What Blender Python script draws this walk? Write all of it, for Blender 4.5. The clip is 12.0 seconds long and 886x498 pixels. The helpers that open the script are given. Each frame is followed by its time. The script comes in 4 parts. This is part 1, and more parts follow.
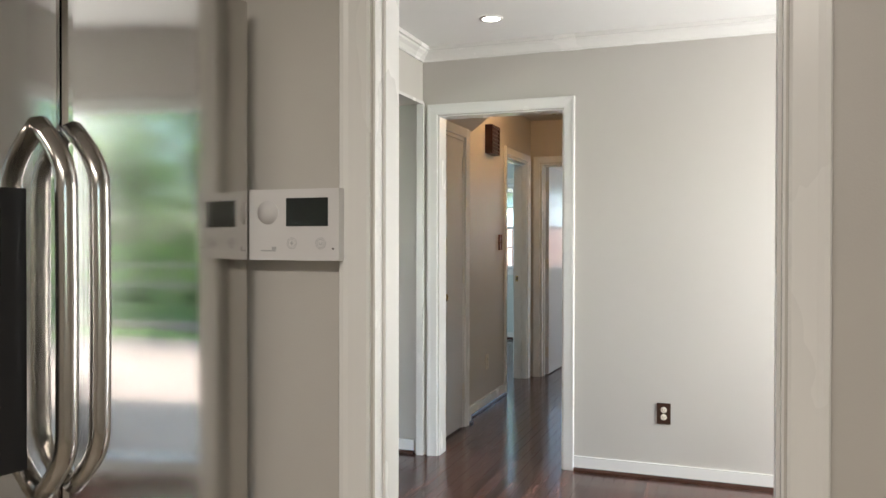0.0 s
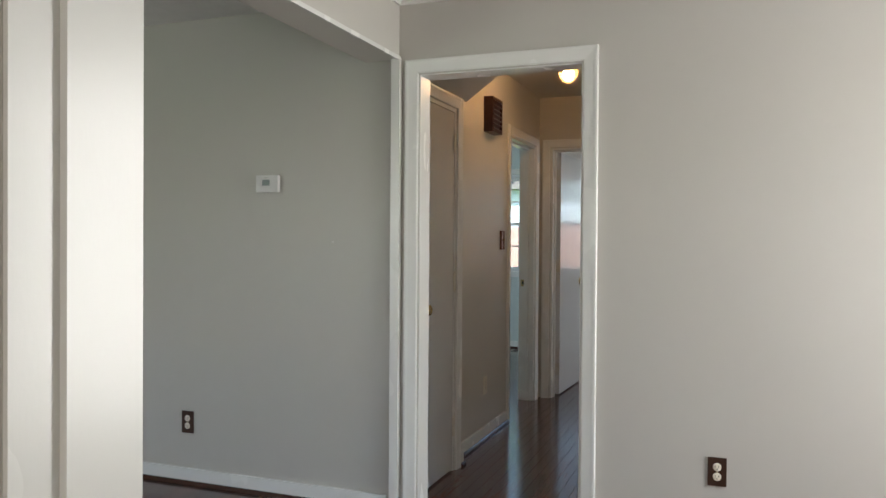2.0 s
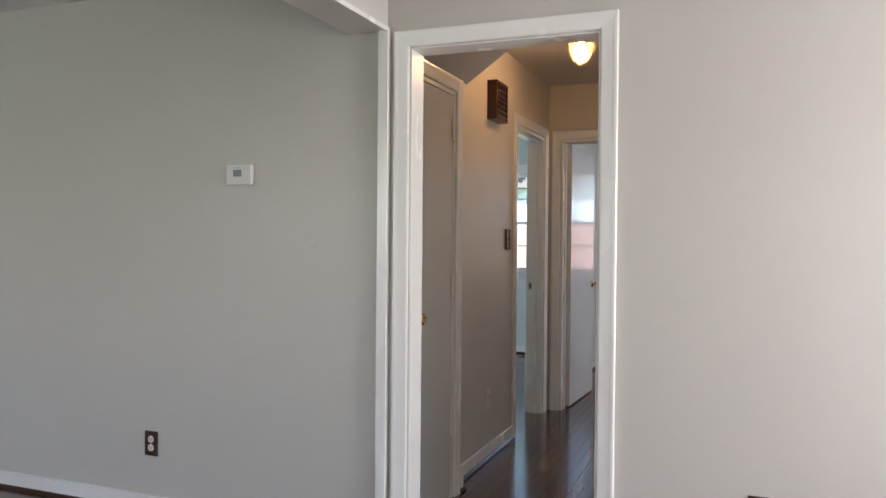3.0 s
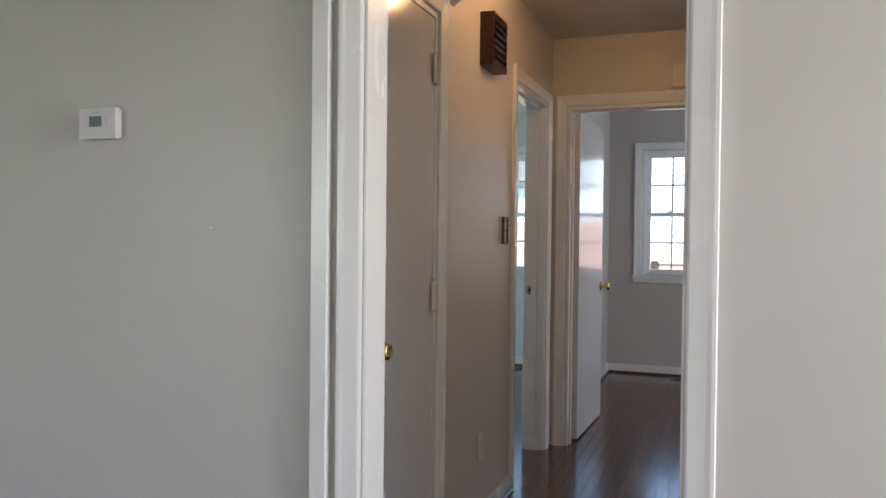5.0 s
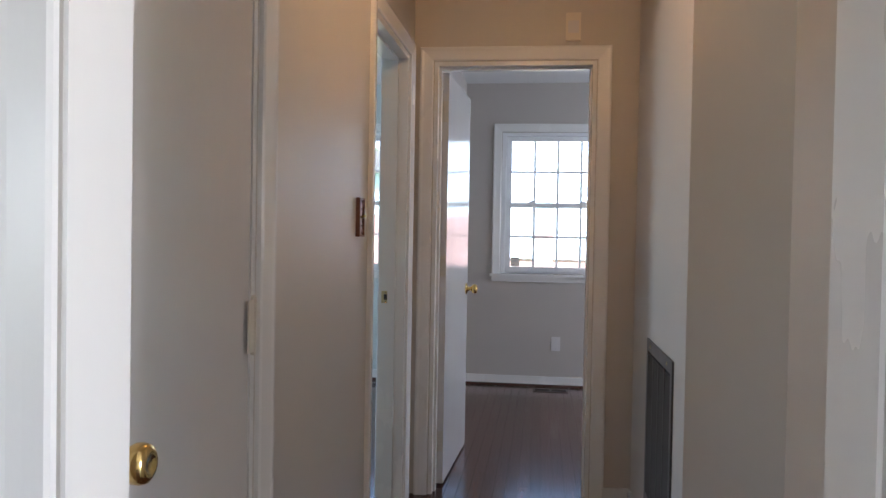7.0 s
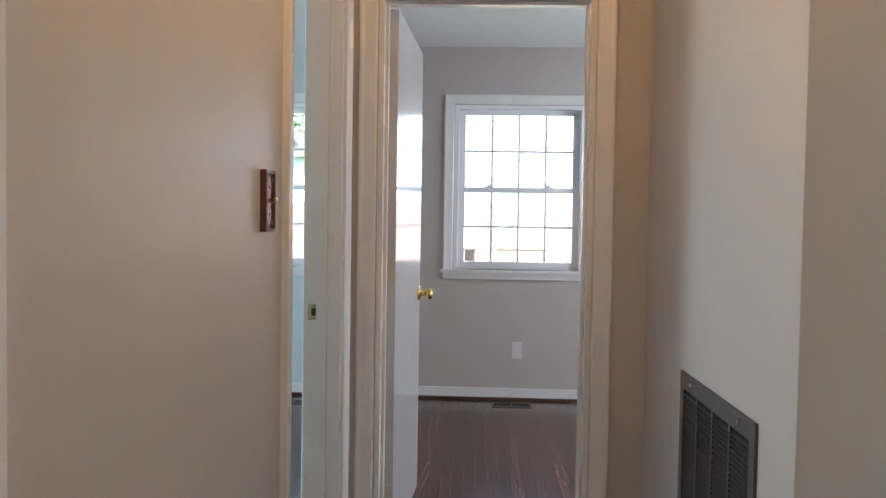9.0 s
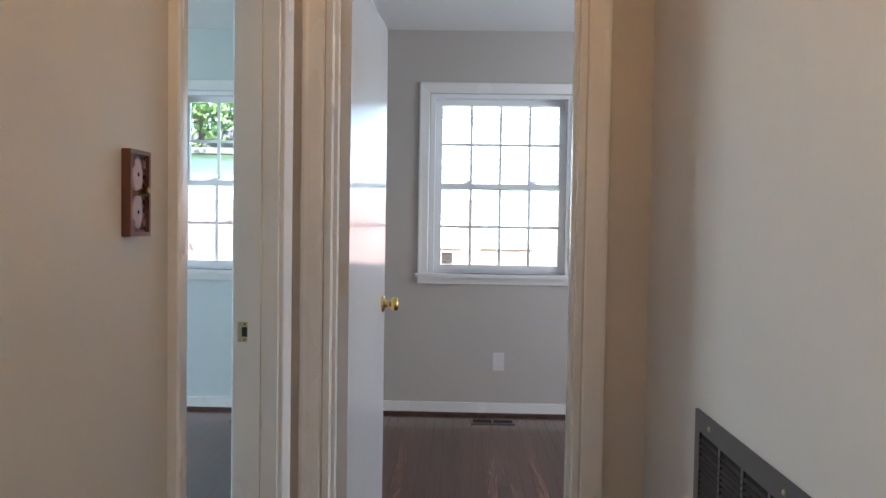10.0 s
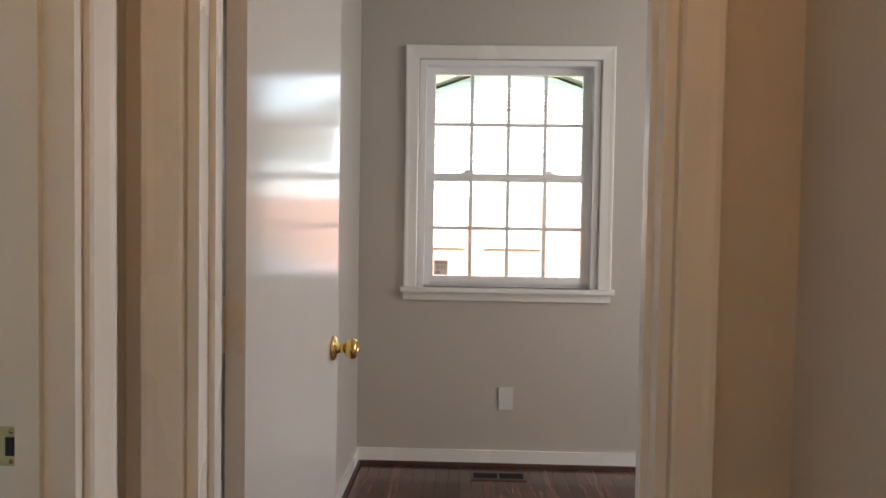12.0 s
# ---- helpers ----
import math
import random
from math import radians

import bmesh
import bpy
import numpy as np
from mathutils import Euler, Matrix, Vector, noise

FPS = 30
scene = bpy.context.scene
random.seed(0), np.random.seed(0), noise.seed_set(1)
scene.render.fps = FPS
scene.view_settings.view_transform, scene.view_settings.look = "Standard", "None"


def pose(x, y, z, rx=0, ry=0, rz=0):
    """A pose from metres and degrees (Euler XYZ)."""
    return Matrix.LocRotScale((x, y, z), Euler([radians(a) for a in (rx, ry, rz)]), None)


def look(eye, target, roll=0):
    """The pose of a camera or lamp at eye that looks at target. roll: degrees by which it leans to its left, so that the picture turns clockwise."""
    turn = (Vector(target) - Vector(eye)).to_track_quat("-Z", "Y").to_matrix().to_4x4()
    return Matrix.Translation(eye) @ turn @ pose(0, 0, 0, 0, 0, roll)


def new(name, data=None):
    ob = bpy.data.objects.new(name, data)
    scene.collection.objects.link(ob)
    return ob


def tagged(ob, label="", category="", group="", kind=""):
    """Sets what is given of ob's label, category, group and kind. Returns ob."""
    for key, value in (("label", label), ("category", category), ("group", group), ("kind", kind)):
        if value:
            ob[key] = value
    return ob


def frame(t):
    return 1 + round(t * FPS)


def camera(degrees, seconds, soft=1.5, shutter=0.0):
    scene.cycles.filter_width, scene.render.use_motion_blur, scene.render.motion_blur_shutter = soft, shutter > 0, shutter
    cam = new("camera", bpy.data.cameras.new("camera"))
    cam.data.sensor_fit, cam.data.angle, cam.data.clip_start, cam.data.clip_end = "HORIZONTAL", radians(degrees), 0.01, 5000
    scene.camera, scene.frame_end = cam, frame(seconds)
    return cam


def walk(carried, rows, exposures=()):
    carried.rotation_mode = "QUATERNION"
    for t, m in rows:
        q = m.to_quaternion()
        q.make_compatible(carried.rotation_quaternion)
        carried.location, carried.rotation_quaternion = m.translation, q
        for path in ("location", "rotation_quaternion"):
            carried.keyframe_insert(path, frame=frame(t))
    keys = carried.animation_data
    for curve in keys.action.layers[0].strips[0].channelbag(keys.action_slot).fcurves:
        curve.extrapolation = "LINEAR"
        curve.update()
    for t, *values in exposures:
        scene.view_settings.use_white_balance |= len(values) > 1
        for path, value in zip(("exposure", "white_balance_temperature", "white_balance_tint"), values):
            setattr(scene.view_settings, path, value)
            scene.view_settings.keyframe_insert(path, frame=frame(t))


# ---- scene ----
cam = camera(59.8, 12.0)
PATH = [
    (0, (1.685, 0.68, 1.283), (0.993, 2.556, 1.265), 0.1),
    (0.5, (1.637, 0.952, 1.28), (0.939, 2.827, 1.261), 0.2),
    (1, (1.563, 1.247, 1.269), (0.859, 3.119, 1.249), 0.3),
    (1.5, (1.477, 1.496, 1.298), (0.77, 3.367, 1.271), 0.3),
    (2, (1.432, 1.727, 1.276), (0.719, 3.596, 1.254), 0.4),
    (2.5, (1.392, 1.955, 1.287), (0.672, 3.82, 1.264), 0.4),
    (3, (1.318, 2.185, 1.273), (0.584, 4.046, 1.25), 0.5),
    (5, (0.883, 3.292, 1.247), (0.206, 5.174, 1.216), 0.6),
    (5.5, (0.772, 3.554, 1.244), (0.174, 5.462, 1.212), 0.7),
    (6, (0.683, 3.821, 1.248), (0.162, 5.751, 1.215), 0.8),
    (6.5, (0.611, 4.066, 1.238), (0.199, 6.023, 1.201), 0.9),
    (7, (0.522, 4.308, 1.233), (0.271, 6.292, 1.192), 1.0),
    (9, (0.364, 5.216, 1.243), (0.277, 7.213, 1.173), 0.9),
    (9.5, (0.382, 5.439, 1.235), (0.318, 7.437, 1.162), 0.9),
    (10, (0.415, 5.669, 1.246), (0.365, 7.667, 1.175), 0.9),
    (10.5, (0.419, 5.906, 1.236), (0.371, 7.904, 1.162), 0.9),
    (11, (0.403, 6.177, 1.252), (0.349, 8.175, 1.177), 0.8),
    (11.5, (0.426, 6.441, 1.256), (0.368, 8.439, 1.172), 0.85),
    (12, (0.449, 6.705, 1.26), (0.387, 8.702, 1.182), 0.9),
]
EXPOSURES = [(0, 2.82, 6400, 8), (0.5, 2.5, 6100, 8), (2, 2.34, 6400, 8), (2.5, 2.64, 6300, 14), (3, 2.7, 6300, 15), (5.5, 2.6, 6050, 14), (7, 2.88, 5850, 15), (9, 3.3, 6050, 14), (10.5, 3.16, 5950, 12), (11, 3.08, 6050, 12), (12, 2.97, 7600, 18)]
SKY, SUN, LIVING, KITCHEN, HALL, BEDROOM, GREEN, DINING, PASSAGE = 0.13, 3.8, 6.3, 6.2, 33, 4.8, 8.8, 10.5, 1.0
walk(cam, [(t, look(eye, target, roll)) for t, eye, target, roll in PATH], EXPOSURES)

# ---- light ----
world = bpy.data.worlds.new("sky")
scene.world = world
world.use_nodes = True
wn = world.node_tree
sky = wn.nodes.new("ShaderNodeTexSky")
sky.sky_type, sky.sun_disc = "NISHITA", False
sky.sun_elevation, sky.sun_rotation = radians(53), radians(195)
wn.links.new(sky.outputs[0], wn.nodes["Background"].inputs[0])
wn.nodes["Background"].inputs[1].default_value = SKY
sun = new("sun", bpy.data.lights.new("sun", "SUN"))
sun.data.energy, sun.data.angle, sun.data.color = SUN, radians(0.5), (1.0, 0.97, 0.93)
sun.matrix_world = look((-4, -15, 21), (0, 0, 0))


def window_light(name, eye, target, w, h, power, colour):
    ob = new(name, bpy.data.lights.new(name, "AREA"))
    ob.data.shape, ob.data.size, ob.data.size_y, ob.data.energy, ob.data.color = "RECTANGLE", w, h, power, colour
    ob.matrix_world = look(eye, target)


DAY, COOL, BLUE = (0.95, 0.96, 1.0), (0.88, 0.93, 1.0), (0.76, 0.91, 1.0)
H, XE = 2.44, 3.2
window_light("living_window_light", (-3.0, 0.07, 1.4), (-3.0, 3, 1.2), 2.3, 1.3, LIVING, DAY)
# added fill lamp in an unseen side opening, to brighten the far bedroom
window_light("bedroom_fill_light", (3.13, 9.3, 1.5), (0, 9.3, 1.2), 0.9, 1.15, BEDROOM, COOL)
# warm fill lamp added out of view, to lift the left hall wall
window_light("passage_fill_light", (XE - 0.03, 5.95, 1.5), (0, 6.1, 1.3), 0.7, 1.05, PASSAGE, (1.0, 0.95, 0.88))
window_light("green_window_light", (-4.03, 8.9, 1.5), (0, 8.9, 1.2), 0.9, 1.15, GREEN, BLUE)
window_light("kitchen_ceiling_light", (1.6, 0.1, H - 0.072), (1.6, 0.101, 0), 1.1, 0.28, KITCHEN, (1.0, 0.9, 0.8))
window_light("patio_door_light", (XE - 0.03, 4.3, 1.25), (0, 3.5, 1.2), 0.7, 1.5, DINING, (1.0, 0.96, 0.92))


# ---- materials ----
def material(name, colour, rough=0.5, metal=0.0, spread=0.06, scale=3.0, bump=0.0, bump_scale=200.0, stretch=(1, 1, 1), coat=0.0):
    """A surface with soft large-scale variation, fine mottling and a fine relief."""
    m = bpy.data.materials.new(name)
    m.use_nodes = True
    t, n, l = m.node_tree, m.node_tree.nodes, m.node_tree.links
    b = n["Principled BSDF"]
    co, mp = n.new("ShaderNodeTexCoord"), n.new("ShaderNodeMapping")
    mp.inputs["Scale"].default_value = stretch
    l.new(co.outputs["Object"], mp.inputs[0])
    n1, n2, add, ramp = n.new("ShaderNodeTexNoise"), n.new("ShaderNodeTexNoise"), n.new("ShaderNodeMath"), n.new("ShaderNodeMixRGB")
    n1.inputs["Scale"].default_value, n2.inputs["Scale"].default_value = scale, scale * 14
    n1.inputs["Detail"].default_value = n2.inputs["Detail"].default_value = 4
    for k in (n1, n2):
        l.new(mp.outputs[0], k.inputs[0])
    add.operation = "MULTIPLY_ADD"
    add.inputs[1].default_value = 0.35
    l.new(n2.outputs[0], add.inputs[0])
    l.new(n1.outputs[0], add.inputs[2])
    ramp.inputs[1].default_value = (*[c * (1 - spread * 1.6) for c in colour], 1)
    ramp.inputs[2].default_value = (*[min(1, c * (1 + spread * 0.6)) for c in colour], 1)
    l.new(add.outputs[0], ramp.inputs[0])
    l.new(ramp.outputs[0], b.inputs["Base Color"])
    mr = n.new("ShaderNodeMapRange")
    mr.inputs[3].default_value, mr.inputs[4].default_value = max(0.02, rough - 0.07), min(1, rough + 0.07)
    l.new(n1.outputs[0], mr.inputs[0])
    l.new(mr.outputs[0], b.inputs["Roughness"])
    b.inputs["Metallic"].default_value = metal
    b.inputs["Coat Weight"].default_value = coat
    b.inputs["Coat Roughness"].default_value = 0.08
    if bump:
        n3, bp = n.new("ShaderNodeTexNoise"), n.new("ShaderNodeBump")
        n3.inputs["Scale"].default_value, n3.inputs["Detail"].default_value = bump_scale, 3
        bp.inputs["Strength"].default_value, bp.inputs["Distance"].default_value = bump, 0.002
        l.new(mp.outputs[0], n3.inputs[0])
        l.new(n3.outputs[0], bp.inputs["Height"])
        l.new(bp.outputs[0], b.inputs["Normal"])
    return m


def glow(name, colour, strength):
    m = bpy.data.materials.new(name)
    m.use_nodes = True
    b = m.node_tree.nodes["Principled BSDF"]
    b.inputs["Base Color"].default_value = (0.8, 0.8, 0.78, 1)
    b.inputs["Emission Color"].default_value = (*colour, 1)
    b.inputs["Emission Strength"].default_value = strength
    return m


def pane_glass(name):
    m = bpy.data.materials.new(name)
    m.use_nodes = True
    n, l = m.node_tree.nodes, m.node_tree.links
    n.remove(n["Principled BSDF"])
    tr, gl, mx, fr = n.new("ShaderNodeBsdfTransparent"), n.new("ShaderNodeBsdfGlossy"), n.new("ShaderNodeMixShader"), n.new("ShaderNodeFresnel")
    tr.inputs[0].default_value = (0.96, 0.98, 0.97, 1)
    gl.inputs["Roughness"].default_value = 0.01
    fr.inputs[0].default_value = 1.5
    l.new(fr.outputs[0], mx.inputs[0])
    l.new(tr.outputs[0], mx.inputs[1])
    l.new(gl.outputs[0], mx.inputs[2])
    l.new(mx.outputs[0], n["Material Output"].inputs[0])
    return m


def lamp_glass(name):
    """Ribbed amber glass: mostly clear, with a milky part that takes the bulb's light."""
    m = bpy.data.materials.new(name)
    m.use_nodes = True
    n, l = m.node_tree.nodes, m.node_tree.links
    n.remove(n["Principled BSDF"])
    tr, tl, mx = n.new("ShaderNodeBsdfTransparent"), n.new("ShaderNodeBsdfTranslucent"), n.new("ShaderNodeMixShader")
    tr.inputs[0].default_value = (1.0, 0.93, 0.8, 1)
    tl.inputs[0].default_value = (0.9, 0.62, 0.3, 1)
    mx.inputs[0].default_value = 0.12
    l.new(tr.outputs[0], mx.inputs[1])
    l.new(tl.outputs[0], mx.inputs[2])
    l.new(mx.outputs[0], n["Material Output"].inputs[0])
    return m


def oak_floor(name):
    """Dark stained oak strips: long grain with arched figure, a tone of its own for each strip."""
    m = bpy.data.materials.new(name)
    m.use_nodes = True
    n, l = m.node_tree.nodes, m.node_tree.links
    b = n["Principled BSDF"]
    co, mp, oi, sh = n.new("ShaderNodeTexCoord"), n.new("ShaderNodeMapping"), n.new("ShaderNodeObjectInfo"), n.new("ShaderNodeVectorMath")
    geo = n.new("ShaderNodeNewGeometry")
    rnd = n.new("ShaderNodeMath")
    rnd.operation = "ADD"
    l.new(oi.outputs["Random"], rnd.inputs[0])
    l.new(geo.outputs["Random Per Island"], rnd.inputs[1])
    sc = n.new("ShaderNodeVectorMath")
    sc.operation = "SCALE"
    sc.inputs[0].default_value = (3.1, 17.0, 5.3)
    l.new(rnd.outputs[0], sc.inputs["Scale"])
    sh.operation = "ADD"
    l.new(co.outputs["Object"], sh.inputs[0])
    l.new(sc.outputs[0], sh.inputs[1])
    mp.inputs["Scale"].default_value = (14, 1.1, 1)
    l.new(sh.outputs[0], mp.inputs[0])
    fig, wav, fine, big = n.new("ShaderNodeTexNoise"), n.new("ShaderNodeMath"), n.new("ShaderNodeTexNoise"), n.new("ShaderNodeTexNoise")
    fig.inputs["Scale"].default_value, fig.inputs["Detail"].default_value = 1.0, 1.5
    l.new(mp.outputs[0], fig.inputs[0])
    wav.operation = "MULTIPLY"
    wav.inputs[1].default_value = 38
    l.new(fig.outputs[0], wav.inputs[0])
    sn = n.new("ShaderNodeMath")
    sn.operation = "SINE"
    l.new(wav.outputs[0], sn.inputs[0])
    mp2 = n.new("ShaderNodeMapping")
    mp2.inputs["Scale"].default_value = (420, 9, 1)
    l.new(sh.outputs[0], mp2.inputs[0])
    fine.inputs["Scale"].default_value, fine.inputs["Detail"].default_value = 1.0, 3
    l.new(mp2.outputs[0], fine.inputs[0])
    big.inputs["Scale"].default_value, big.inputs["Detail"].default_value = 1.6, 4
    l.new(co.outputs["Object"], big.inputs[0])
    grain = n.new("ShaderNodeMath")
    grain.operation = "MULTIPLY_ADD"
    grain.inputs[1].default_value = 0.06
    l.new(sn.outputs[0], grain.inputs[0])
    l.new(fine.outputs[0], grain.inputs[2])
    cr = n.new("ShaderNodeValToRGB")
    cr.color_ramp.elements[0].position, cr.color_ramp.elements[1].position = 0.3, 0.75
    cr.color_ramp.elements[0].color = (0.030, 0.0108, 0.0075, 1)
    cr.color_ramp.elements[1].color = (0.145, 0.067, 0.05, 1)
    l.new(grain.outputs[0], cr.inputs[0])
    tone, mul = n.new("ShaderNodeMapRange"), n.new("ShaderNodeMixRGB")
    fr = n.new("ShaderNodeMath")
    fr.operation = "FRACT"
    l.new(rnd.outputs[0], fr.inputs[0])
    l.new(fr.outputs[0], tone.inputs[0])
    tone.inputs[3].default_value, tone.inputs[4].default_value = 0.55, 1.6
    mul.blend_type, mul.inputs[0].default_value = "MULTIPLY", 1
    l.new(cr.outputs[0], mul.inputs[1])
    l.new(tone.outputs[0], mul.inputs[2])
    l.new(mul.outputs[0], b.inputs["Base Color"])
    rr = n.new("ShaderNodeMapRange")
    rr.inputs[3].default_value, rr.inputs[4].default_value = 0.12, 0.28
    b.inputs["Coat Weight"].default_value, b.inputs["Coat Roughness"].default_value = 0.2, 0.1
    l.new(big.outputs[0], rr.inputs[0])
    l.new(rr.outputs[0], b.inputs["Roughness"])
    bp = n.new("ShaderNodeBump")
    bp.inputs["Strength"].default_value, bp.inputs["Distance"].default_value = 0.05, 0.0008
    l.new(grain.outputs[0], bp.inputs["Height"])
    l.new(bp.outputs[0], b.inputs["Normal"])
    return m


WALL = material("wall_paint", (0.53, 0.508, 0.475), 0.42, spread=0.035, scale=1.3, bump=0.12, bump_scale=260)
CREAM = material("hall_paint", (0.56, 0.525, 0.475), 0.40, spread=0.035, scale=1.3, bump=0.12, bump_scale=260)
GREY = material("bedroom_paint", (0.485, 0.452, 0.42), 0.5, spread=0.035, scale=1.3, bump=0.12, bump_scale=260)
SAGE = material("pale_green_paint", (0.55, 0.61, 0.60), 0.5, spread=0.03, scale=1.3, bump=0.12, bump_scale=260)
CEIL = material("ceiling_paint", (0.78, 0.78, 0.77), 0.8, spread=0.03, scale=2, bump=0.25, bump_scale=90)
STIPPLE = material("stippled_ceiling", (0.74, 0.74, 0.73), 0.9, spread=0.1, scale=9, bump=1.0, bump_scale=45)
TRIM = material("white_trim_paint", (0.78, 0.775, 0.755), 0.26, spread=0.015, scale=4, bump=0.04, bump_scale=240, stretch=(1, 1, 0.4))
DOORW = material("glossy_door_paint", (0.66, 0.645, 0.63), 0.14, spread=0.03, scale=2, bump=0.05, bump_scale=30, stretch=(1, 1, 0.6))
SASH = material("white_vinyl", (0.82, 0.83, 0.84), 0.35, spread=0.02)
BRASS = material("polished_brass", (0.80, 0.58, 0.22), 0.16, metal=1, spread=0.12, scale=30)
OLDBRASS = material("aged_brass", (0.55, 0.47, 0.28), 0.35, metal=1, spread=0.3, scale=60)
PAINTHINGE = material("painted_hinge", (0.62, 0.58, 0.5), 0.35, spread=0.12, scale=40)
SHOE = material("dark_stained_moulding", (0.05, 0.02, 0.013), 0.2, spread=0.3, scale=8, stretch=(2, 0.5, 4))
STEEL = material("brushed_steel", (0.56, 0.545, 0.52), 0.08, metal=1, spread=0.05, scale=2, bump=0.09, bump_scale=4, stretch=(1, 1, 2.5))
sb = STEEL.node_tree.nodes["Principled BSDF"]
sb.inputs["Anisotropic"].default_value = 0.65
tangent = STEEL.node_tree.nodes.new("ShaderNodeTangent")
tangent.direction_type, tangent.axis = "RADIAL", "Z"
STEEL.node_tree.links.new(tangent.outputs[0], sb.inputs["Tangent"])
BAR = material("satin_steel_handle", (0.5, 0.48, 0.45), 0.195, metal=1, spread=0.05, scale=20, stretch=(1, 1, 0.1))
BLACK = material("black_plastic", (0.007, 0.007, 0.008), 0.35, spread=0.1)
SCREEN = material("dark_screen", (0.02, 0.026, 0.025), 0.15, spread=0.05)
PLASTIC = material("white_plastic", (0.66, 0.645, 0.645), 0.35, spread=0.02)
GREYPL = material("grey_print", (0.42, 0.42, 0.43), 0.5, spread=0.05)
LCD = material("lcd_grey", (0.17, 0.21, 0.20), 0.25, spread=0.05)
BROWNPL = material("brown_plate", (0.045, 0.02, 0.012), 0.35, spread=0.2, scale=30)
IVORY = material("ivory_plastic", (0.72, 0.66, 0.56), 0.4, spread=0.05)
CHIME = material("red_brown_wood", (0.045, 0.012, 0.008), 0.42, spread=0.4, scale=12, stretch=(1, 1, 8))
PLATEWOOD = material("orange_brown_wood", (0.13, 0.042, 0.018), 0.4, spread=0.3, scale=20, stretch=(1, 1, 0.3))
ROSE = material("carved_rose_plate", (0.2, 0.095, 0.09), 0.4, spread=0.5, scale=45)
MAUVE = material("mauve_inlay", (0.52, 0.41, 0.47), 0.4, spread=0.2, scale=60)
GRILLE = material("dark_bronze_metal", (0.095, 0.085, 0.08), 0.38, metal=0.4, spread=0.15, scale=10)
# near-black colours that stand in for the shade behind and between grille slats
DUCT_SHADE = material("painted_duct_shade", (0.01, 0.009, 0.008), 0.9, spread=0.2)
LOUVRE_SHADE = material("painted_louvre_shade", (0.016, 0.014, 0.013), 0.4, spread=0.15, scale=10)
GLASS = pane_glass("window_glass")
FLOOR = oak_floor("stained_oak")
SUBFLOOR = material("dark_subfloor", (0.012, 0.007, 0.005), 0.7, spread=0.3)
TILE = material("kitchen_vinyl", (0.32, 0.28, 0.23), 0.35, spread=0.12, scale=4)
CAN = glow("lit_downlight", (1.0, 0.93, 0.82), 3)
GRASS = material("lawn_grass", (0.11, 0.21, 0.035), 0.9, spread=0.5, scale=1.5, bump=1, bump_scale=40)
PAVE = material("pinkish_concrete", (0.30, 0.235, 0.205), 0.85, spread=0.15, scale=1.2)
ASPHALT = material("asphalt", (0.06, 0.06, 0.062), 0.9, spread=0.3, scale=5)
BRICK = material("red_brick", (0.36, 0.205, 0.185), 0.85, spread=0.35, scale=6)
SIDING = material("white_siding", (0.60, 0.67, 0.76), 0.55, spread=0.06)
SHINGLE = material("grey_shingle", (0.13, 0.125, 0.12), 0.9, spread=0.3, scale=8)
BARK = material("bark", (0.12, 0.09, 0.065), 0.95, spread=0.4, scale=9, bump=1, bump_scale=30)
LEAF = material("leaves", (0.11, 0.19, 0.045), 0.6, spread=0.6, scale=2)
HEDGE = material("young_hedge_leaves", (0.21, 0.35, 0.07), 0.6, spread=0.5, scale=1.2)
CARP = material("blue_grey_car_paint", (0.20, 0.25, 0.33), 0.25, spread=0.05, coat=0.6)
RUBBER = material("rubber", (0.02, 0.02, 0.02), 0.8, spread=0.2)
TINTED = material("tinted_glass", (0.02, 0.025, 0.03), 0.08, spread=0.05)
FENCE = material("weathered_timber", (0.30, 0.26, 0.21), 0.85, spread=0.3, scale=5, stretch=(3, 3, 0.5))


# ---- mesh tools ----
def finish(name, bm, mat, bevel=0.0, parent=None, smooth=False, segs=2):
    if bevel:
        es = [e for e in bm.edges if len(e.link_faces) == 2 and e.calc_face_angle(0) > 0.5]
        bmesh.ops.bevel(bm, geom=es, offset=bevel, segments=segs, affect="EDGES", clamp_overlap=True)
    bmesh.ops.recalc_face_normals(bm, faces=bm.faces)
    me = bpy.data.meshes.new(name)
    bm.to_mesh(me)
    bm.free()
    if smooth:
        for p in me.polygons:
            p.use_smooth = True
    me.materials.append(mat)
    ob = new(name, me)
    ob.parent = parent
    return ob


def add_box(bm, x0, x1, y0, y1, z0, z1, m=None):
    vs = [bm.verts.new((x, y, z)) for x in (x0, x1) for y in (y0, y1) for z in (z0, z1)]
    if m is not None:
        for v in vs:
            v.co = m @ v.co
    for f in ((0, 1, 3, 2), (4, 6, 7, 5), (0, 4, 5, 1), (2, 3, 7, 6), (0, 2, 6, 4), (1, 5, 7, 3)):
        bm.faces.new([vs[i] for i in f])


def boxes(name, items, mat, bevel=0.0, parent=None, m=None):
    bm = bmesh.new()
    for it in items:
        add_box(bm, *it, m=m)
    return finish(name, bm, mat, bevel, parent)


def lathe(name, profile, mat, m, parent=None, n=28):
    """profile: (radius, height) pairs, turned round local z and laid by m."""
    bm = bmesh.new()
    rings = []
    for r, h in profile:
        rings.append([bm.verts.new(m @ Vector((r * math.cos(2 * math.pi * i / n), r * math.sin(2 * math.pi * i / n), h))) for i in range(n)])
    for a, b in zip(rings, rings[1:]):
        for i in range(n):
            bm.faces.new((a[i], a[(i + 1) % n], b[(i + 1) % n], b[i]))
    for ring in (rings[0], rings[-1]):
        bm.faces.new(ring)
    return finish(name, bm, mat, 0, parent, smooth=True)


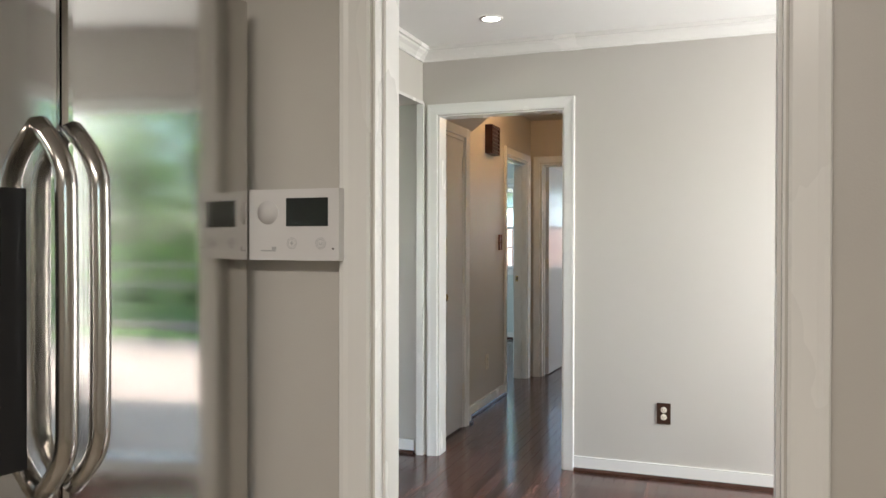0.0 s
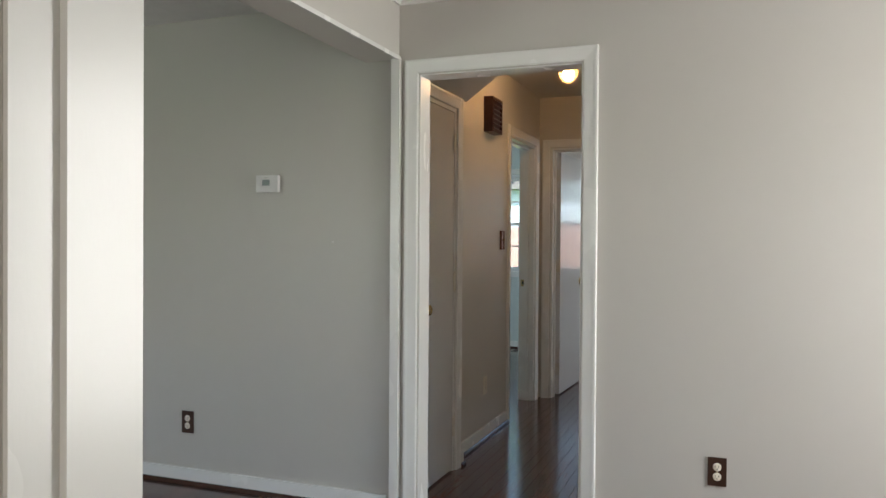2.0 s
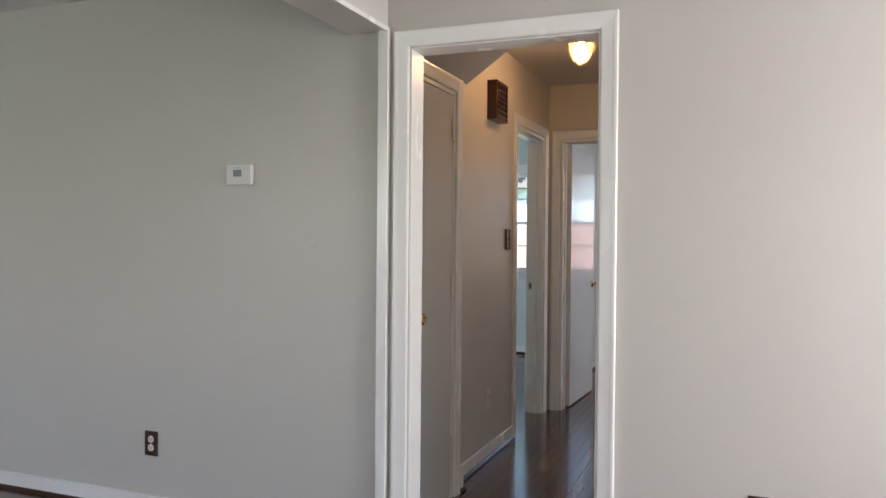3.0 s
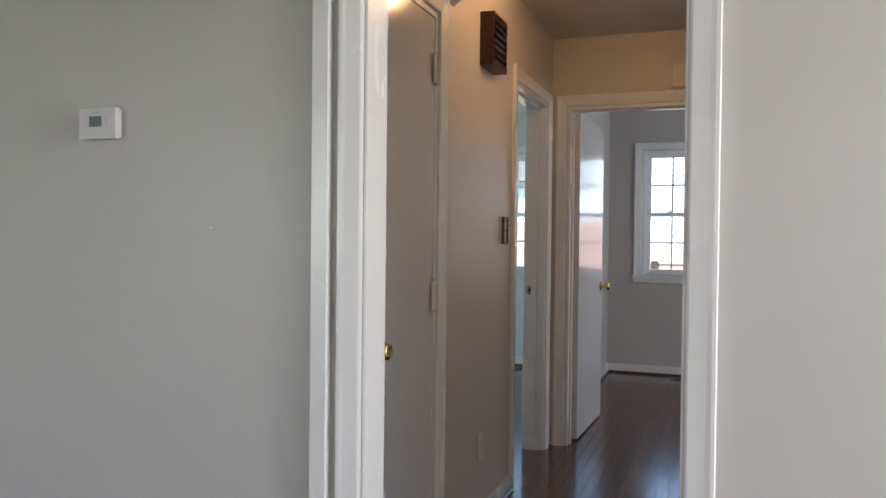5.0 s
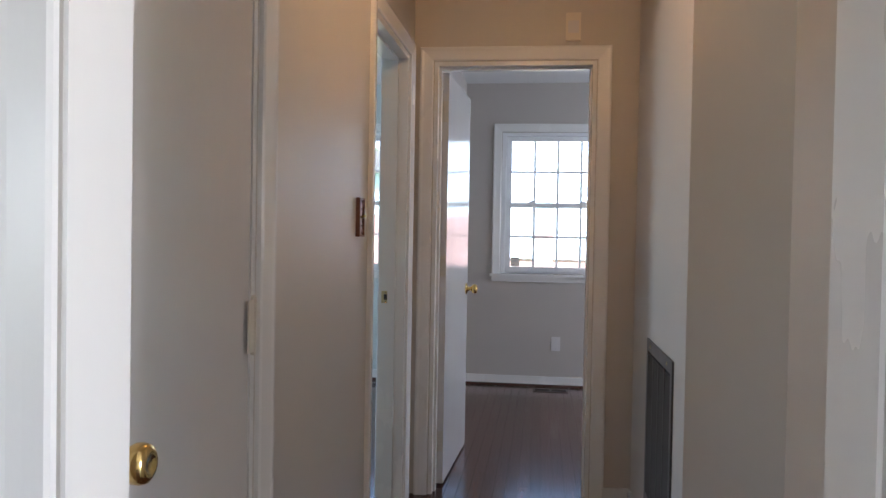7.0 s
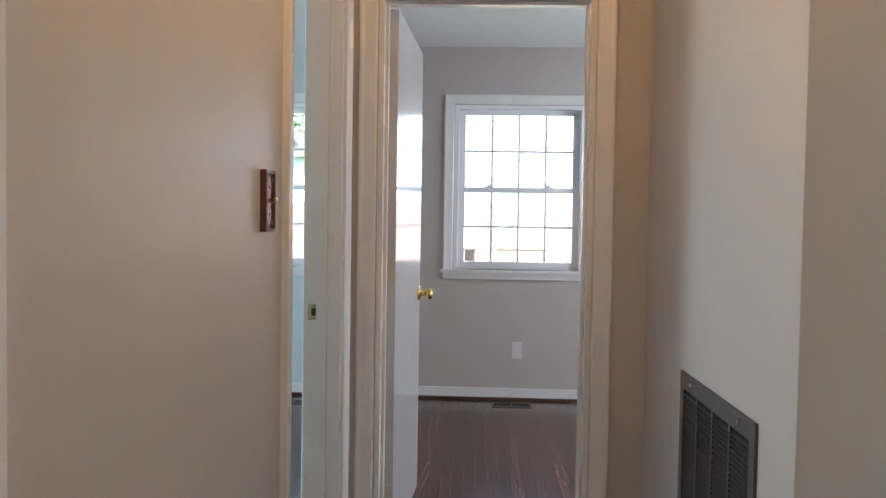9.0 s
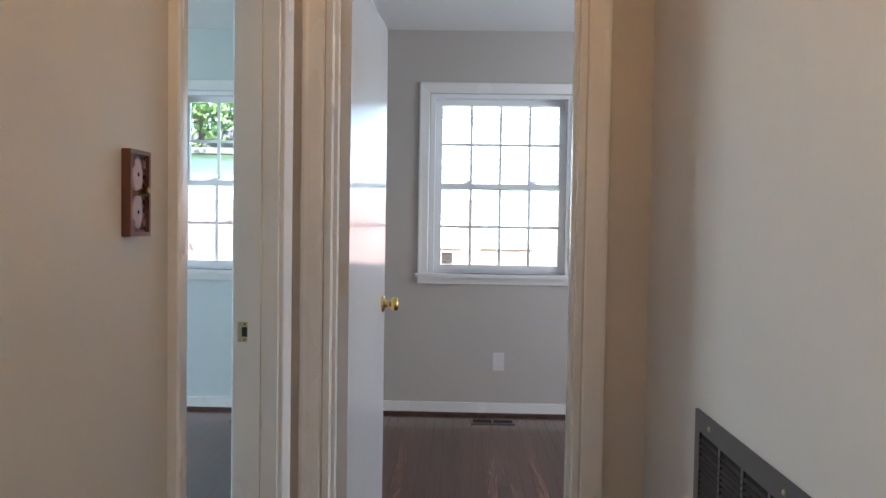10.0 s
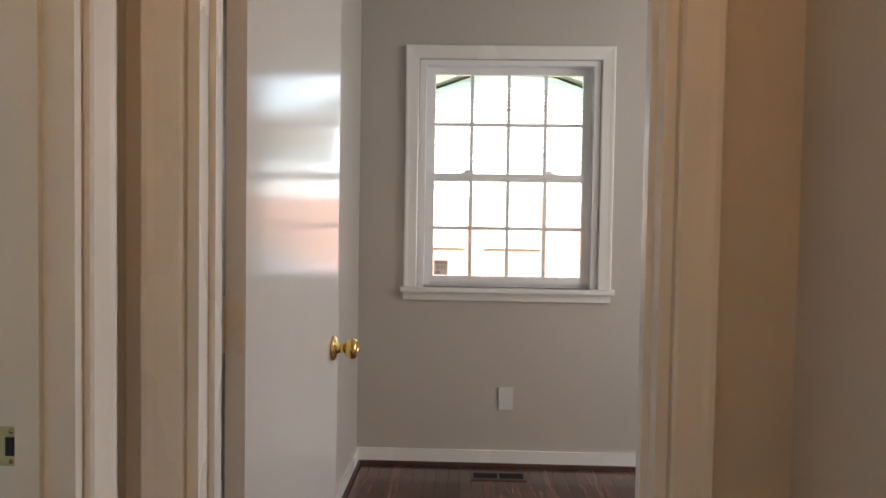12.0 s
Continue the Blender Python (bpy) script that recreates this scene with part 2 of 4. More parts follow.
def sweep(name, path, outline, mat, parent=None, m=Matrix(), closed=False):
    """Mitred moulding: outline of (outward, thickness) along the (u, z) path of an opening; thickness goes to -v."""
    bm = bmesh.new()
    rows = []
    for (u, z), (du, dz) in path:
        rows.append([bm.verts.new(m @ Vector((u + du * d, -h, z + dz * d))) for d, h in outline])
    k = len(outline)
    for a, b in zip(rows, rows[1:]):
        for i in range(k):
            bm.faces.new((a[i], a[(i + 1) % k], b[(i + 1) % k], b[i]))
    for r in (rows[0], rows[-1]):
        bm.faces.new(r)
    return finish(name, bm, mat, 0.0015, parent, segs=1)


def tube(name, pts, r, mat, parent=None, n=14, squash=1.0):
    bm = bmesh.new()
    pts = [Vector(p) for p in pts]
    rings = []
    for i, p in enumerate(pts):
        d = (pts[min(i + 1, len(pts) - 1)] - pts[max(i - 1, 0)]).normalized()
        s = d.cross(Vector((0, 1, 0.01))).normalized()
        w = d.cross(s)
        rings.append([bm.verts.new(p + r * math.cos(2 * math.pi * k / n) * s + r * squash * math.sin(2 * math.pi * k / n) * w) for k in range(n)])
    for a, b in zip(rings, rings[1:]):
        for k in range(n):
            bm.faces.new((a[k], a[(k + 1) % n], b[(k + 1) % n], b[k]))
    for ring in (rings[0], rings[-1]):
        bm.faces.new(ring)
    return finish(name, bm, mat, 0, parent, smooth=True)


def empty(name, place=(0, 0, 0)):
    ob = new(name)
    ob.location = place
    return ob


def settle(ob, root):
    """Make ob, built in world places, a part of root."""
    ob.parent = root
    ob.matrix_parent_inverse = Matrix.Translation(root.location).inverted()
    return ob


def structure(ob, label, category="wall"):
    return tagged(ob, label, category, kind="structure")


def wall_y(name, y0, y1, x0, x1, z1, mat, label, gaps=()):
    """A wall along x; gaps: (x0, x1, z0, z1)."""
    items, x = [], x0
    for a, b, c, d in sorted(gaps):
        items.append((x, a, y0, y1, 0, z1))
        if c > 0:
            items.append((a, b, y0, y1, 0, c))
        items.append((a, b, y0, y1, d, z1))
        x = b
    items.append((x, x1, y0, y1, 0, z1))
    return structure(boxes(name, items, mat), label)


def wall_x(name, x0, x1, y0, y1, z1, mat, label, gaps=()):
    items, y = [], y0
    for a, b, c, d in sorted(gaps):
        items.append((x0, x1, y, a, 0, z1))
        if c > 0:
            items.append((x0, x1, a, b, 0, c))
        items.append((x0, x1, a, b, d, z1))
        y = b
    items.append((x0, x1, y, y1, 0, z1))
    return structure(boxes(name, items, mat), label)


CASING = ((0.004, 0), (0.004, 0.009), (0.009, 0.0125), (0.030, 0.0145), (0.046, 0.0165), (0.056, 0.019), (0.064, 0.019), (0.067, 0.016), (0.067, 0))


def opening_path(w, h):
    return (((0, 0), (-1, 0)), ((0, h), (-1, 1)), ((w, h), (1, 1)), ((w, 0), (1, 0)))


def door_frame(name, m, w, h, depth, label, front=True, back=True, stop=0.05, t=0.018, stop_w=0.034, stop_t=0.011):
    """Lining, stops and casings of a doorway. Local u along the wall, v into it, z up; m lays it in the world."""
    root = empty(name, m @ Vector((0, 0, 0)))
    settle(boxes("jamb", [(-0.001, t, 0.001, depth - 0.001, 0, h - t), (w - t, w + 0.001, 0.001, depth - 0.001, 0, h - t), (-0.001, w + 0.001, 0.001, depth - 0.001, h - t, h + 0.001)], TRIM, 0.002, m=m), root)
    if stop:
        s0, s1 = stop, stop + stop_w
        settle(boxes("door_stop", [(t, t + stop_t, s0, s1, 0, h - t - stop_t), (w - t - stop_t, w - t, s0, s1, 0, h - t - stop_t), (t, w - t, s0, s1, h - t - stop_t, h - t)], TRIM, 0.003, m=m), root)
    if front:
        settle(sweep("casing", opening_path(w, h), CASING, TRIM, m=m), root)
    if back:
        settle(sweep("casing", opening_path(w, h), [(d, -depth - q) for d, q in CASING], TRIM, m=m), root)
    return structure(root, label, "door frame")


def knob(m, mat=BRASS):
    return lathe("knob", ((0.001, 0), (0.032, 0.0), (0.033, 0.004), (0.028, 0.009), (0.014, 0.013), (0.0115, 0.022), (0.0125, 0.032), (0.022, 0.037), (0.0265, 0.045), (0.027, 0.054), (0.0245, 0.062), (0.018, 0.066), (0.010, 0.0665), (0.009, 0.0645), (0.001, 0.064)), mat, m)


def hinge(x, y, z, mat, leaf_dir, root, h=0.1):
    """A butt hinge: knuckles with pin tips and one visible leaf with screws."""
    bm = bmesh.new()
    for i in range(5):
        bmesh.ops.create_cone(bm, cap_ends=True, segments=12, radius1=0.0058, radius2=0.0058, depth=h / 5 - 0.0015, matrix=Matrix.Translation((x, y, z - h / 2 + h * (i + 0.5) / 5)))
    for s in (-1, 1):
        bmesh.ops.create_uvsphere(bm, u_segments=8, v_segments=6, radius=0.0062, matrix=Matrix.Translation((x, y, z + s * (h / 2 + 0.002))))
    a, b = sorted((x, x + leaf_dir[0])), sorted((y, y + leaf_dir[1]))
    if b[1] - b[0] < 0.004:
        b[1] += 0.003
    if a[1] - a[0] < 0.004:
        a[1] += 0.003
    add_box(bm, a[0], a[1], b[0], b[1], z - h / 2, z + h / 2)
    settle(finish("hinge", bm, mat, 0), root)


# ---- structure: kitchen, dining room, hall, two bedrooms ----
KY0, KY1 = 2.055, 2.162
D1 = (1.031, 1.774)
D2 = (0.063, 0.814)
FD = (0.016, 0.761)
LD = (7.018, 7.748)
CD = (5.163, 5.743)
XC, CY = -0.025, 5.868
XL, XR = -0.08, 0.95
WIN = (0.20, 1.105, 0.915, 2.06)
LWIN = (-1.455, -0.55, 0.915, 2.06)

wall_y("wall_kitchen", KY0, KY1, -0.15, XE, H, WALL, "warm grey painted wall between kitchen and dining room", [(D1[0], D1[1], 0, 2.035)])
wall_y("wall_dining", 5.0, 5.12, -5.2, XE, H, WALL, "warm grey painted wall with a cased doorway", [(D2[0], D2[1], 0, 2.037)])
wall_x("wall_closet", XL - 0.12, XC, 5.12, CY, H, CREAM, "warm beige furred-out wall round the closet door", [(CD[0], CD[1], 0, 2.0)])
wall_x("wall_hall", XL - 0.12, XL, CY, 7.885, H, CREAM, "warm beige painted hall wall with a bedroom doorway", [(LD[0], LD[1], 0, 2.03)])
wall_x("wall_hall_return", XR, XR + 0.12, 6.63, 7.885, H, CREAM, "warm beige painted hall wall with an air grille")
wall_x("wall_hall_side", XR, XR + 0.12, 5.12, 5.70, H, CREAM, "warm beige painted hall wall beside the doorway")
wall_y("wall_passage", 6.63, 6.75, XR + 0.12, XE, H, CREAM, "beige painted wall of a short side passage")
wall_y("wall_far", 7.885, 7.99, -4.2, XE, H, CREAM, "beige painted wall at the end of the hall", [(-4.0, XL - 0.12, 0, H - 0.002), (FD[0], FD[1], 0, 2.03)])
wall_y("wall_window", 10.61, 10.79, -4.2, XE, 2.46, GREY, "grey painted bedroom wall with a double-hung window", [(-4.1, -0.16, 0, 2.459), WIN])
wall_y("wall_window_green", 10.608, 10.79, -4.1, -0.16, 2.46, SAGE, "pale green bedroom wall with a double-hung window", [LWIN])
wall_x("wall_between", -0.22, -0.10, 7.99, 10.608, 2.46, GREY, "grey painted wall between two bedrooms")
wall_x("wall_green_west", -4.2, -4.1, 6.2, 10.608, 2.46, SAGE, "pale green painted bedroom wall", [(8.45, 9.35, 0.92, 2.06)])
wall_y("wall_green_south", 6.1, 6.2, -4.2, XL - 0.12, 2.46, SAGE, "pale green painted bedroom wall behind the closet")
wall_x("wall_east", XE, XE + 0.18, -1.9, 10.79, 2.46, WALL, "outer wall with a glazed patio door", [(-0.65, 0.45, 1.1, 2.0), (2.26, 4.75, 0.02, 2.06), (5.6, 6.3, 0.95, 2.0), (8.85, 9.75, 0.92, 2.06)])
wall_y("wall_south", -1.9, -1.75, -0.15, XE, H, WALL, "plain painted kitchen wall")
wall_x("wall_kitchen_west", -0.15, -0.03, -1.75, KY0, H, WALL, "plain painted kitchen wall behind the fridge")
wall_y("wall_living_south", -0.1, 0.05, -5.2, -0.15, H, WALL, "living room wall with a wide window", [(-4.2, -1.8, 0.7, 2.1)])
wall_x("wall_living_west", -5.3, -5.2, -0.1, 5.12, H, WALL, "plain living room wall")
structure(boxes("header", [(-0.215, -0.04, KY1, 5.0, 2.113, H)], WALL, 0.002), "painted header beam over a wide opening", "beam")
structure(boxes("header_trim", [(-0.0395, -0.030, KY1, 4.999, 2.108, 2.126)], TRIM, 0.002), "thin white bead along the header", "trim")
structure(boxes("corner_trim", [(-0.068, -0.026, 4.972, 4.9995, 0.0, 2.1125)], TRIM, 0.003), "white upright trim board at the wall corner", "trim")


# sloped bulkhead over the closet end of the hall
bm = bmesh.new()
prof = ((XC, 2.068), (XC, H), (XC + 0.52, H))
ends = [[bm.verts.new((x, y, z)) for x, z in prof] for y in (5.121, 5.90)]
for i in range(3):
    bm.faces.new((ends[0][i], ends[0][(i + 1) % 3], ends[1][(i + 1) % 3], ends[1][i]))
bm.faces.new(ends[0]), bm.faces.new(ends[1])
structure(finish("bulkhead", bm, WALL, 0.002), "sloped plaster bulkhead above the closet door", "bulkhead")

structure(boxes("ceiling_dining", [(-0.215, XE, 2.06, 5.12, H, H + 0.2)], CEIL), "white painted ceiling", "ceiling")
structure(boxes("ceiling_kitchen", [(-0.15, XE, -1.9, 2.06, H, H + 0.2)], CEIL), "white painted kitchen ceiling", "ceiling")
structure(boxes("ceiling_living", [(-5.3, -0.215, -0.1, 5.12, 2.405, H + 0.2)], STIPPLE), "white stippled living room ceiling", "ceiling")
structure(boxes("ceiling_hall", [(-0.2, XE, 5.12, 7.93, H, H + 0.2)], WALL), "beige painted hall ceiling", "ceiling")
structure(boxes("ceiling_bedrooms", [(-4.2, -0.2, 6.1, 10.79, 2.46, 2.66), (-0.2, XE + 0.18, 7.93, 10.79, 2.46, 2.66)], CEIL), "white painted bedroom ceiling", "ceiling")


def crown(name, m, length):
    """Crown moulding: a stepped cove that runs along local u under the ceiling."""
    prof = ((0, 0), (0.012, 0), (0.014, 0.012), (0.030, 0.030), (0.050, 0.044), (0.052, 0.056), (0.066, 0.058), (0.066, 0.078), (0, 0.078))
    bm = bmesh.new()
    rows = [[bm.verts.new(m @ Vector((u, -d, z))) for d, z in prof] for u in (0, length)]
    k = len(prof)
    for i in range(k):
        bm.faces.new((rows[0][i], rows[0][(i + 1) % k], rows[1][(i + 1) % k], rows[1][i]))
    bm.faces.new(rows[0]), bm.faces.new(rows[1])
    structure(finish(name, bm, TRIM), "white crown moulding under the ceiling", "moulding")


crown("crown", pose(-0.04, 5.0, H - 0.079), XE + 0.04)
crown("crown", pose(-0.04, KY1, H - 0.079, 0, 0, 90), 5.0 - KY1)


def baseboard(name, m, length, h=0.083):
    """Painted board with an eased top, and a dark stained quarter-round at its foot."""
    root = empty(name, m @ Vector((0, 0, 0)))
    settle(boxes("board", [(0, length, -0.013, -0.0005, 0.016, h)], TRIM, 0.004, m=m), root)
    bm = bmesh.new()
    prof = [(0.013, 0)] + [(0.013 + 0.017 * math.cos(a), 0.019 * math.sin(a)) for a in (0, 0.4, 0.8, 1.2, 1.57)]
    prof = [(0.0005, 0.0)] + prof[1:] + [(0.0005, 0.019)]
    rows = [[bm.verts.new(m @ Vector((u, -d, z + 0.001))) for d, z in prof] for u in (0, length)]
    k = len(prof)
    for i in range(k):
        bm.faces.new((rows[0][i], rows[0][(i + 1) % k], rows[1][(i + 1) % k], rows[1][i]))
    bm.faces.new(rows[0]), bm.faces.new(rows[1])
    settle(finish("shoe_moulding", bm, SHOE), root)
    structure(root, "white baseboard with a dark stained shoe moulding", "baseboard")


baseboard("baseboard", pose(D2[1] + 0.068, 5.0, 0), XE - D2[1] - 0.07)
baseboard("baseboard", pose(-5.19, 5.0, 0), 5.10)
baseboard("baseboard", pose(XL, CY, 0, 0, 0, 90), LD[0] - CY - 0.068)
baseboard("baseboard", pose(XC, CD[1] + 0.068, 0, 0, 0, 90), CY - CD[1] - 0.068)
baseboard("baseboard", pose(XR, 7.885, 0, 0, 0, -90), 1.25)
baseboard("baseboard", pose(FD[1] + 0.068, 7.885, 0), XR - FD[1] - 0.07)
baseboard("baseboard", pose(-0.10, 10.61, 0), 3.2)
baseboard("baseboard", pose(-0.10, 7.995, 0, 0, 0, 90), 2.6)
baseboard("baseboard", pose(-4.1, 10.608, 0), 3.88)

door_frame("door_1", pose(D1[0], KY0, 0), D1[1] - D1[0], 2.035, KY1 - KY0, "white cased doorway out of the kitchen", stop=0.038, t=0.004, stop_w=0.066, stop_t=0.006)
door_frame("door_2", pose(D2[0], 5.0, 0), D2[1] - D2[0], 2.037, 0.12, "white cased doorway into the hall", back=False, stop=0, t=0.005)
door_frame("door_3", pose(XL, LD[0], 0, 0, 0, 90), LD[1] - LD[0], 2.03, 0.12, "white cased doorway with a brass strike plate", stop=0.045)
door_frame("door_4", pose(FD[0], 7.885, 0), FD[1] - FD[0], 2.03, 0.105, "cream cased doorway of the far bedroom", stop=0.045)
door_frame("door_5", pose(XC, CD[0], 0, 0, 0, 90), CD[1] - CD[0], 2.0, 0.12, "white casing round the closet door", back=False, stop=0.06)


# ---- windows ----
def double_hung(name, x0, x1, z0, z1, y, label):
    """Casing, stool and apron, a lower sash in front of an upper one, and four by two lights in each."""
    root = empty(name, ((x0 + x1) / 2, y, z0))
    w, h = x1 - x0, z1 - z0
    m = pose(x0, y, z0)
    wide = [(d * 1.06, q) for d, q in CASING]
    settle(sweep("casing", opening_path(w, h), wide, TRIM, m=m), root)
    settle(boxes("stool", [(-0.085, w + 0.085, -0.045, 0.05, -0.024, 0.0)], TRIM, 0.006, m=m), root)
    settle(boxes("apron", [(-0.070, w + 0.070, -0.016, -0.0005, -0.066, -0.0245)], TRIM, 0.004, m=m), root)
    settle(boxes("frame", [(0, 0.03, 0.006, 0.16, 0, h), (w - 0.03, w, 0.006, 0.16, 0, h), (0.03, w - 0.03, 0.006, 0.16, h - 0.024, h), (0.03, w - 0.03, 0.05, 0.16, 0, 0.018)], SASH, 0.003, m=m), root)
    mid = 0.552
    for part, za, zb, ya in (("upper_sash", mid - 0.012, h - 0.024, 0.078), ("lower_sash", 0.018, mid + 0.026, 0.040)):
        u0, u1, st, yb = 0.031, w - 0.031, 0.044, ya + 0.034
        rail = 0.040 if part == "upper_sash" else 0.036
        s = settle(boxes(part, [(u0, u0 + st, ya, yb, za, zb), (u1 - st, u1, ya, yb, za, zb), (u0 + st, u1 - st, ya, yb, za, za + rail), (u0 + st, u1 - st, ya, yb, zb - rail + 0.004, zb)], SASH, 0.004, m=m), root)
        g0, g1, q0, q1 = u0 + st, u1 - st, za + rail, zb - rail + 0.004
        bars = [(g0 + (g1 - g0) * i / 4 - 0.009, g0 + (g1 - g0) * i / 4 + 0.009, ya + 0.011, ya + 0.023, q0, q1) for i in (1, 2, 3)]
        bars += [(g0, g1, ya + 0.0115, ya + 0.0225, (q0 + q1) / 2 - 0.009, (q0 + q1) / 2 + 0.009)]
        settle(boxes("muntins", bars, SASH, 0.0, m=m), root)
        for i in range(4):
            for j in range(2):
                a, b = g0 + (g1 - g0) * i / 4, g0 + (g1 - g0) * (i + 1) / 4
                c, d = q0 + (q1 - q0) * j / 2, q0 + (q1 - q0) * (j + 1) / 2
                p = settle(boxes("pane", [(a, b, ya + 0.015, ya + 0.019, c, d)], GLASS, m=m), root)
                p.visible_shadow = False
    for u in (0.27, 0.73):
        bm = bmesh.new()
        add_box(bm, w * u - 0.03, w * u + 0.03, 0.044, 0.074, mid + 0.026, mid + 0.034, m)
        bmesh.ops.create_cone(bm, cap_ends=True, segments=14, radius1=0.014, radius2=0.010, depth=0.012, matrix=m @ Matrix.Translation((w * u, 0.058, mid + 0.040)))
        add_box(bm, w * u - 0.006, w * u + 0.035, 0.046, 0.056, mid + 0.037, mid + 0.045, m)
        settle(finish("sash_lock", bm, SASH, 0.001), root)
    for u in (0.033, w - 0.045):
        settle(boxes("vent_stop", [(u, u + 0.012, 0.028, 0.0395, h - 0.11, h - 0.03)], SASH, 0.002, m=m), root)
    return structure(root, label, "window")


double_hung("window_1", *WIN, 10.61, "white double-hung window with muntins and a sill")
double_hung("window_2", *LWIN, 10.608, "white double-hung window in the pale green bedroom")


def plain_glazing(name, m, w, h, n, label):
    """Unseen-side glazing: a frame and stiles with one pane between each pair."""
    root = empty(name, m @ Vector((0, 0, 0)))
    step = w / n
    items = [(0, w, 0.04, 0.12, 0, 0.06), (0, w, 0.04, 0.12, h - 0.06, h)]
    for i in range(n + 1):
        u = min(max(i * step - 0.035, 0), w - 0.07)
        items.append((u, u + 0.07, 0.045, 0.115, 0.06, h - 0.06))
    settle(boxes("frame", items, SASH, 0.003, m=m), root)
    for i in range(n):
        p = settle(boxes("pane", [(i * step, (i + 1) * step, 0.078, 0.084, 0.03, h - 0.03)], GLASS, m=m), root)
        p.visible_shadow = False
    return structure(root, label, "window")


plain_glazing("patio_door", pose(XE, 4.75, 0.02, 0, 0, -90), 2.49, 2.04, 3, "white framed sliding glass patio door")
plain_glazing("window_3", pose(XE, 0.45, 1.1, 0, 0, -90), 1.1, 0.9, 2, "white framed kitchen window")
# unseen glazing added behind the far bedroom's fill lamp
plain_glazing("window_5", pose(XE, 9.75, 0.92, 0, 0, -90), 0.9, 1.14, 1, "unseen white framed side window added to light the bedroom")
# out-of-view window added to hold the passage's fill lamp
plain_glazing("window_7", pose(XE, 6.3, 0.95, 0, 0, -90), 0.7, 1.05, 1, "unseen white framed window added to light the side passage")
plain_glazing("window_6", pose(-4.1, 8.45, 0.92, 0, 0, 90), 0.9, 1.14, 1, "white framed side window of the green bedroom")
plain_glazing("window_4", pose(-1.8, 0.05, 0.7, 0, 0, 180), 2.4, 1.4, 3, "white framed living room window")


# ---- things: kitchen ----
def fridge(x, y0, y1):
    root = empty("refrigerator", (x, y1, 0))
    seam = 1.590
    settle(boxes("body", [(x - 0.74, x - 0.075, y0 + 0.004, y1 - 0.004, 0.02, 1.76)], GREYPL, 0.006), root)
    settle(boxes("foot_grille", [(x - 0.10, x - 0.06, y0 + 0.01, y1 - 0.01, 0.0, 0.075)], BLACK, 0.004), root)
    for a, b in ((y0, seam - 0.0018), (seam + 0.0018, y1)):
        bm = bmesh.new()
        n = 48
        dish = 0.008 if a == y0 else -0.013
        cols = []
        for i in range(n + 1):
            s = i / n
            y = a + (b - a) * s
            edge = min(s, 1 - s) * (b - a)
            bow = dish * (1 - (2 * s - 1) ** 2)
            rnd = 0.005 * max(0, 1 - edge / 0.012) ** 2
            cols.append((x - 0.006 + bow - rnd, y))
        rows = []
        for z in (0.085, 0.6, 1.1, 1.765):
            rows.append([bm.verts.new((q, y, z)) for q, y in cols] + [bm.verts.new((x - 0.07, b, z)), bm.verts.new((x - 0.07, a, z))])
        k = len(rows[0])
        for r, s in zip(rows, rows[1:]):
            for i in range(k):
                bm.faces.new((r[i], r[(i + 1) % k], s[(i + 1) % k], s[i]))
        bm.faces.new(rows[0]), bm.faces.new(rows[-1])
        settle(finish("door", bm, STEEL, 0, smooth=False), root)
    for y in (1.549, 1.605):
        pts = []
        for i in range(29):
            s = i / 28
            z = 1.46 - 0.56 * s
            k = min(1.0, min(s, 1 - s) / 0.16)
            pts.append((x - 0.004 + 0.060 * math.sin(k * math.pi / 2) + 0.004 * math.sin(s * math.pi), y, z))
        settle(tube("handle", pts, 0.0135, BAR, squash=1.25), root)
    settle(boxes("dispenser", [(x - 0.01, x + 0.009, y0 + 0.06, seam - 0.07, 0.95, 1.36)], BLACK, 0.008), root)
    settle(boxes("dispenser_panel", [(x + 0.0092, x + 0.012, y0 + 0.09, seam - 0.11, 1.22, 1.33)], SCREEN, 0.001), root)
    root.rotation_euler = (0, 0, radians(-8))
    tagged(root, "stainless steel side-by-side refrigerator with curved bar handles", "refrigerator")


fridge(0.785, 1.115, 2.004)
fixture = empty("kitchen_light", (1.6, 0.1, H))
settle(boxes("housing", [(1.0, 2.2, -0.08, 0.28, H - 0.07, H - 0.0005)], PLASTIC, 0.01), fixture)
tagged(fixture, "white ceiling light fixture over the kitchen", "ceiling light")


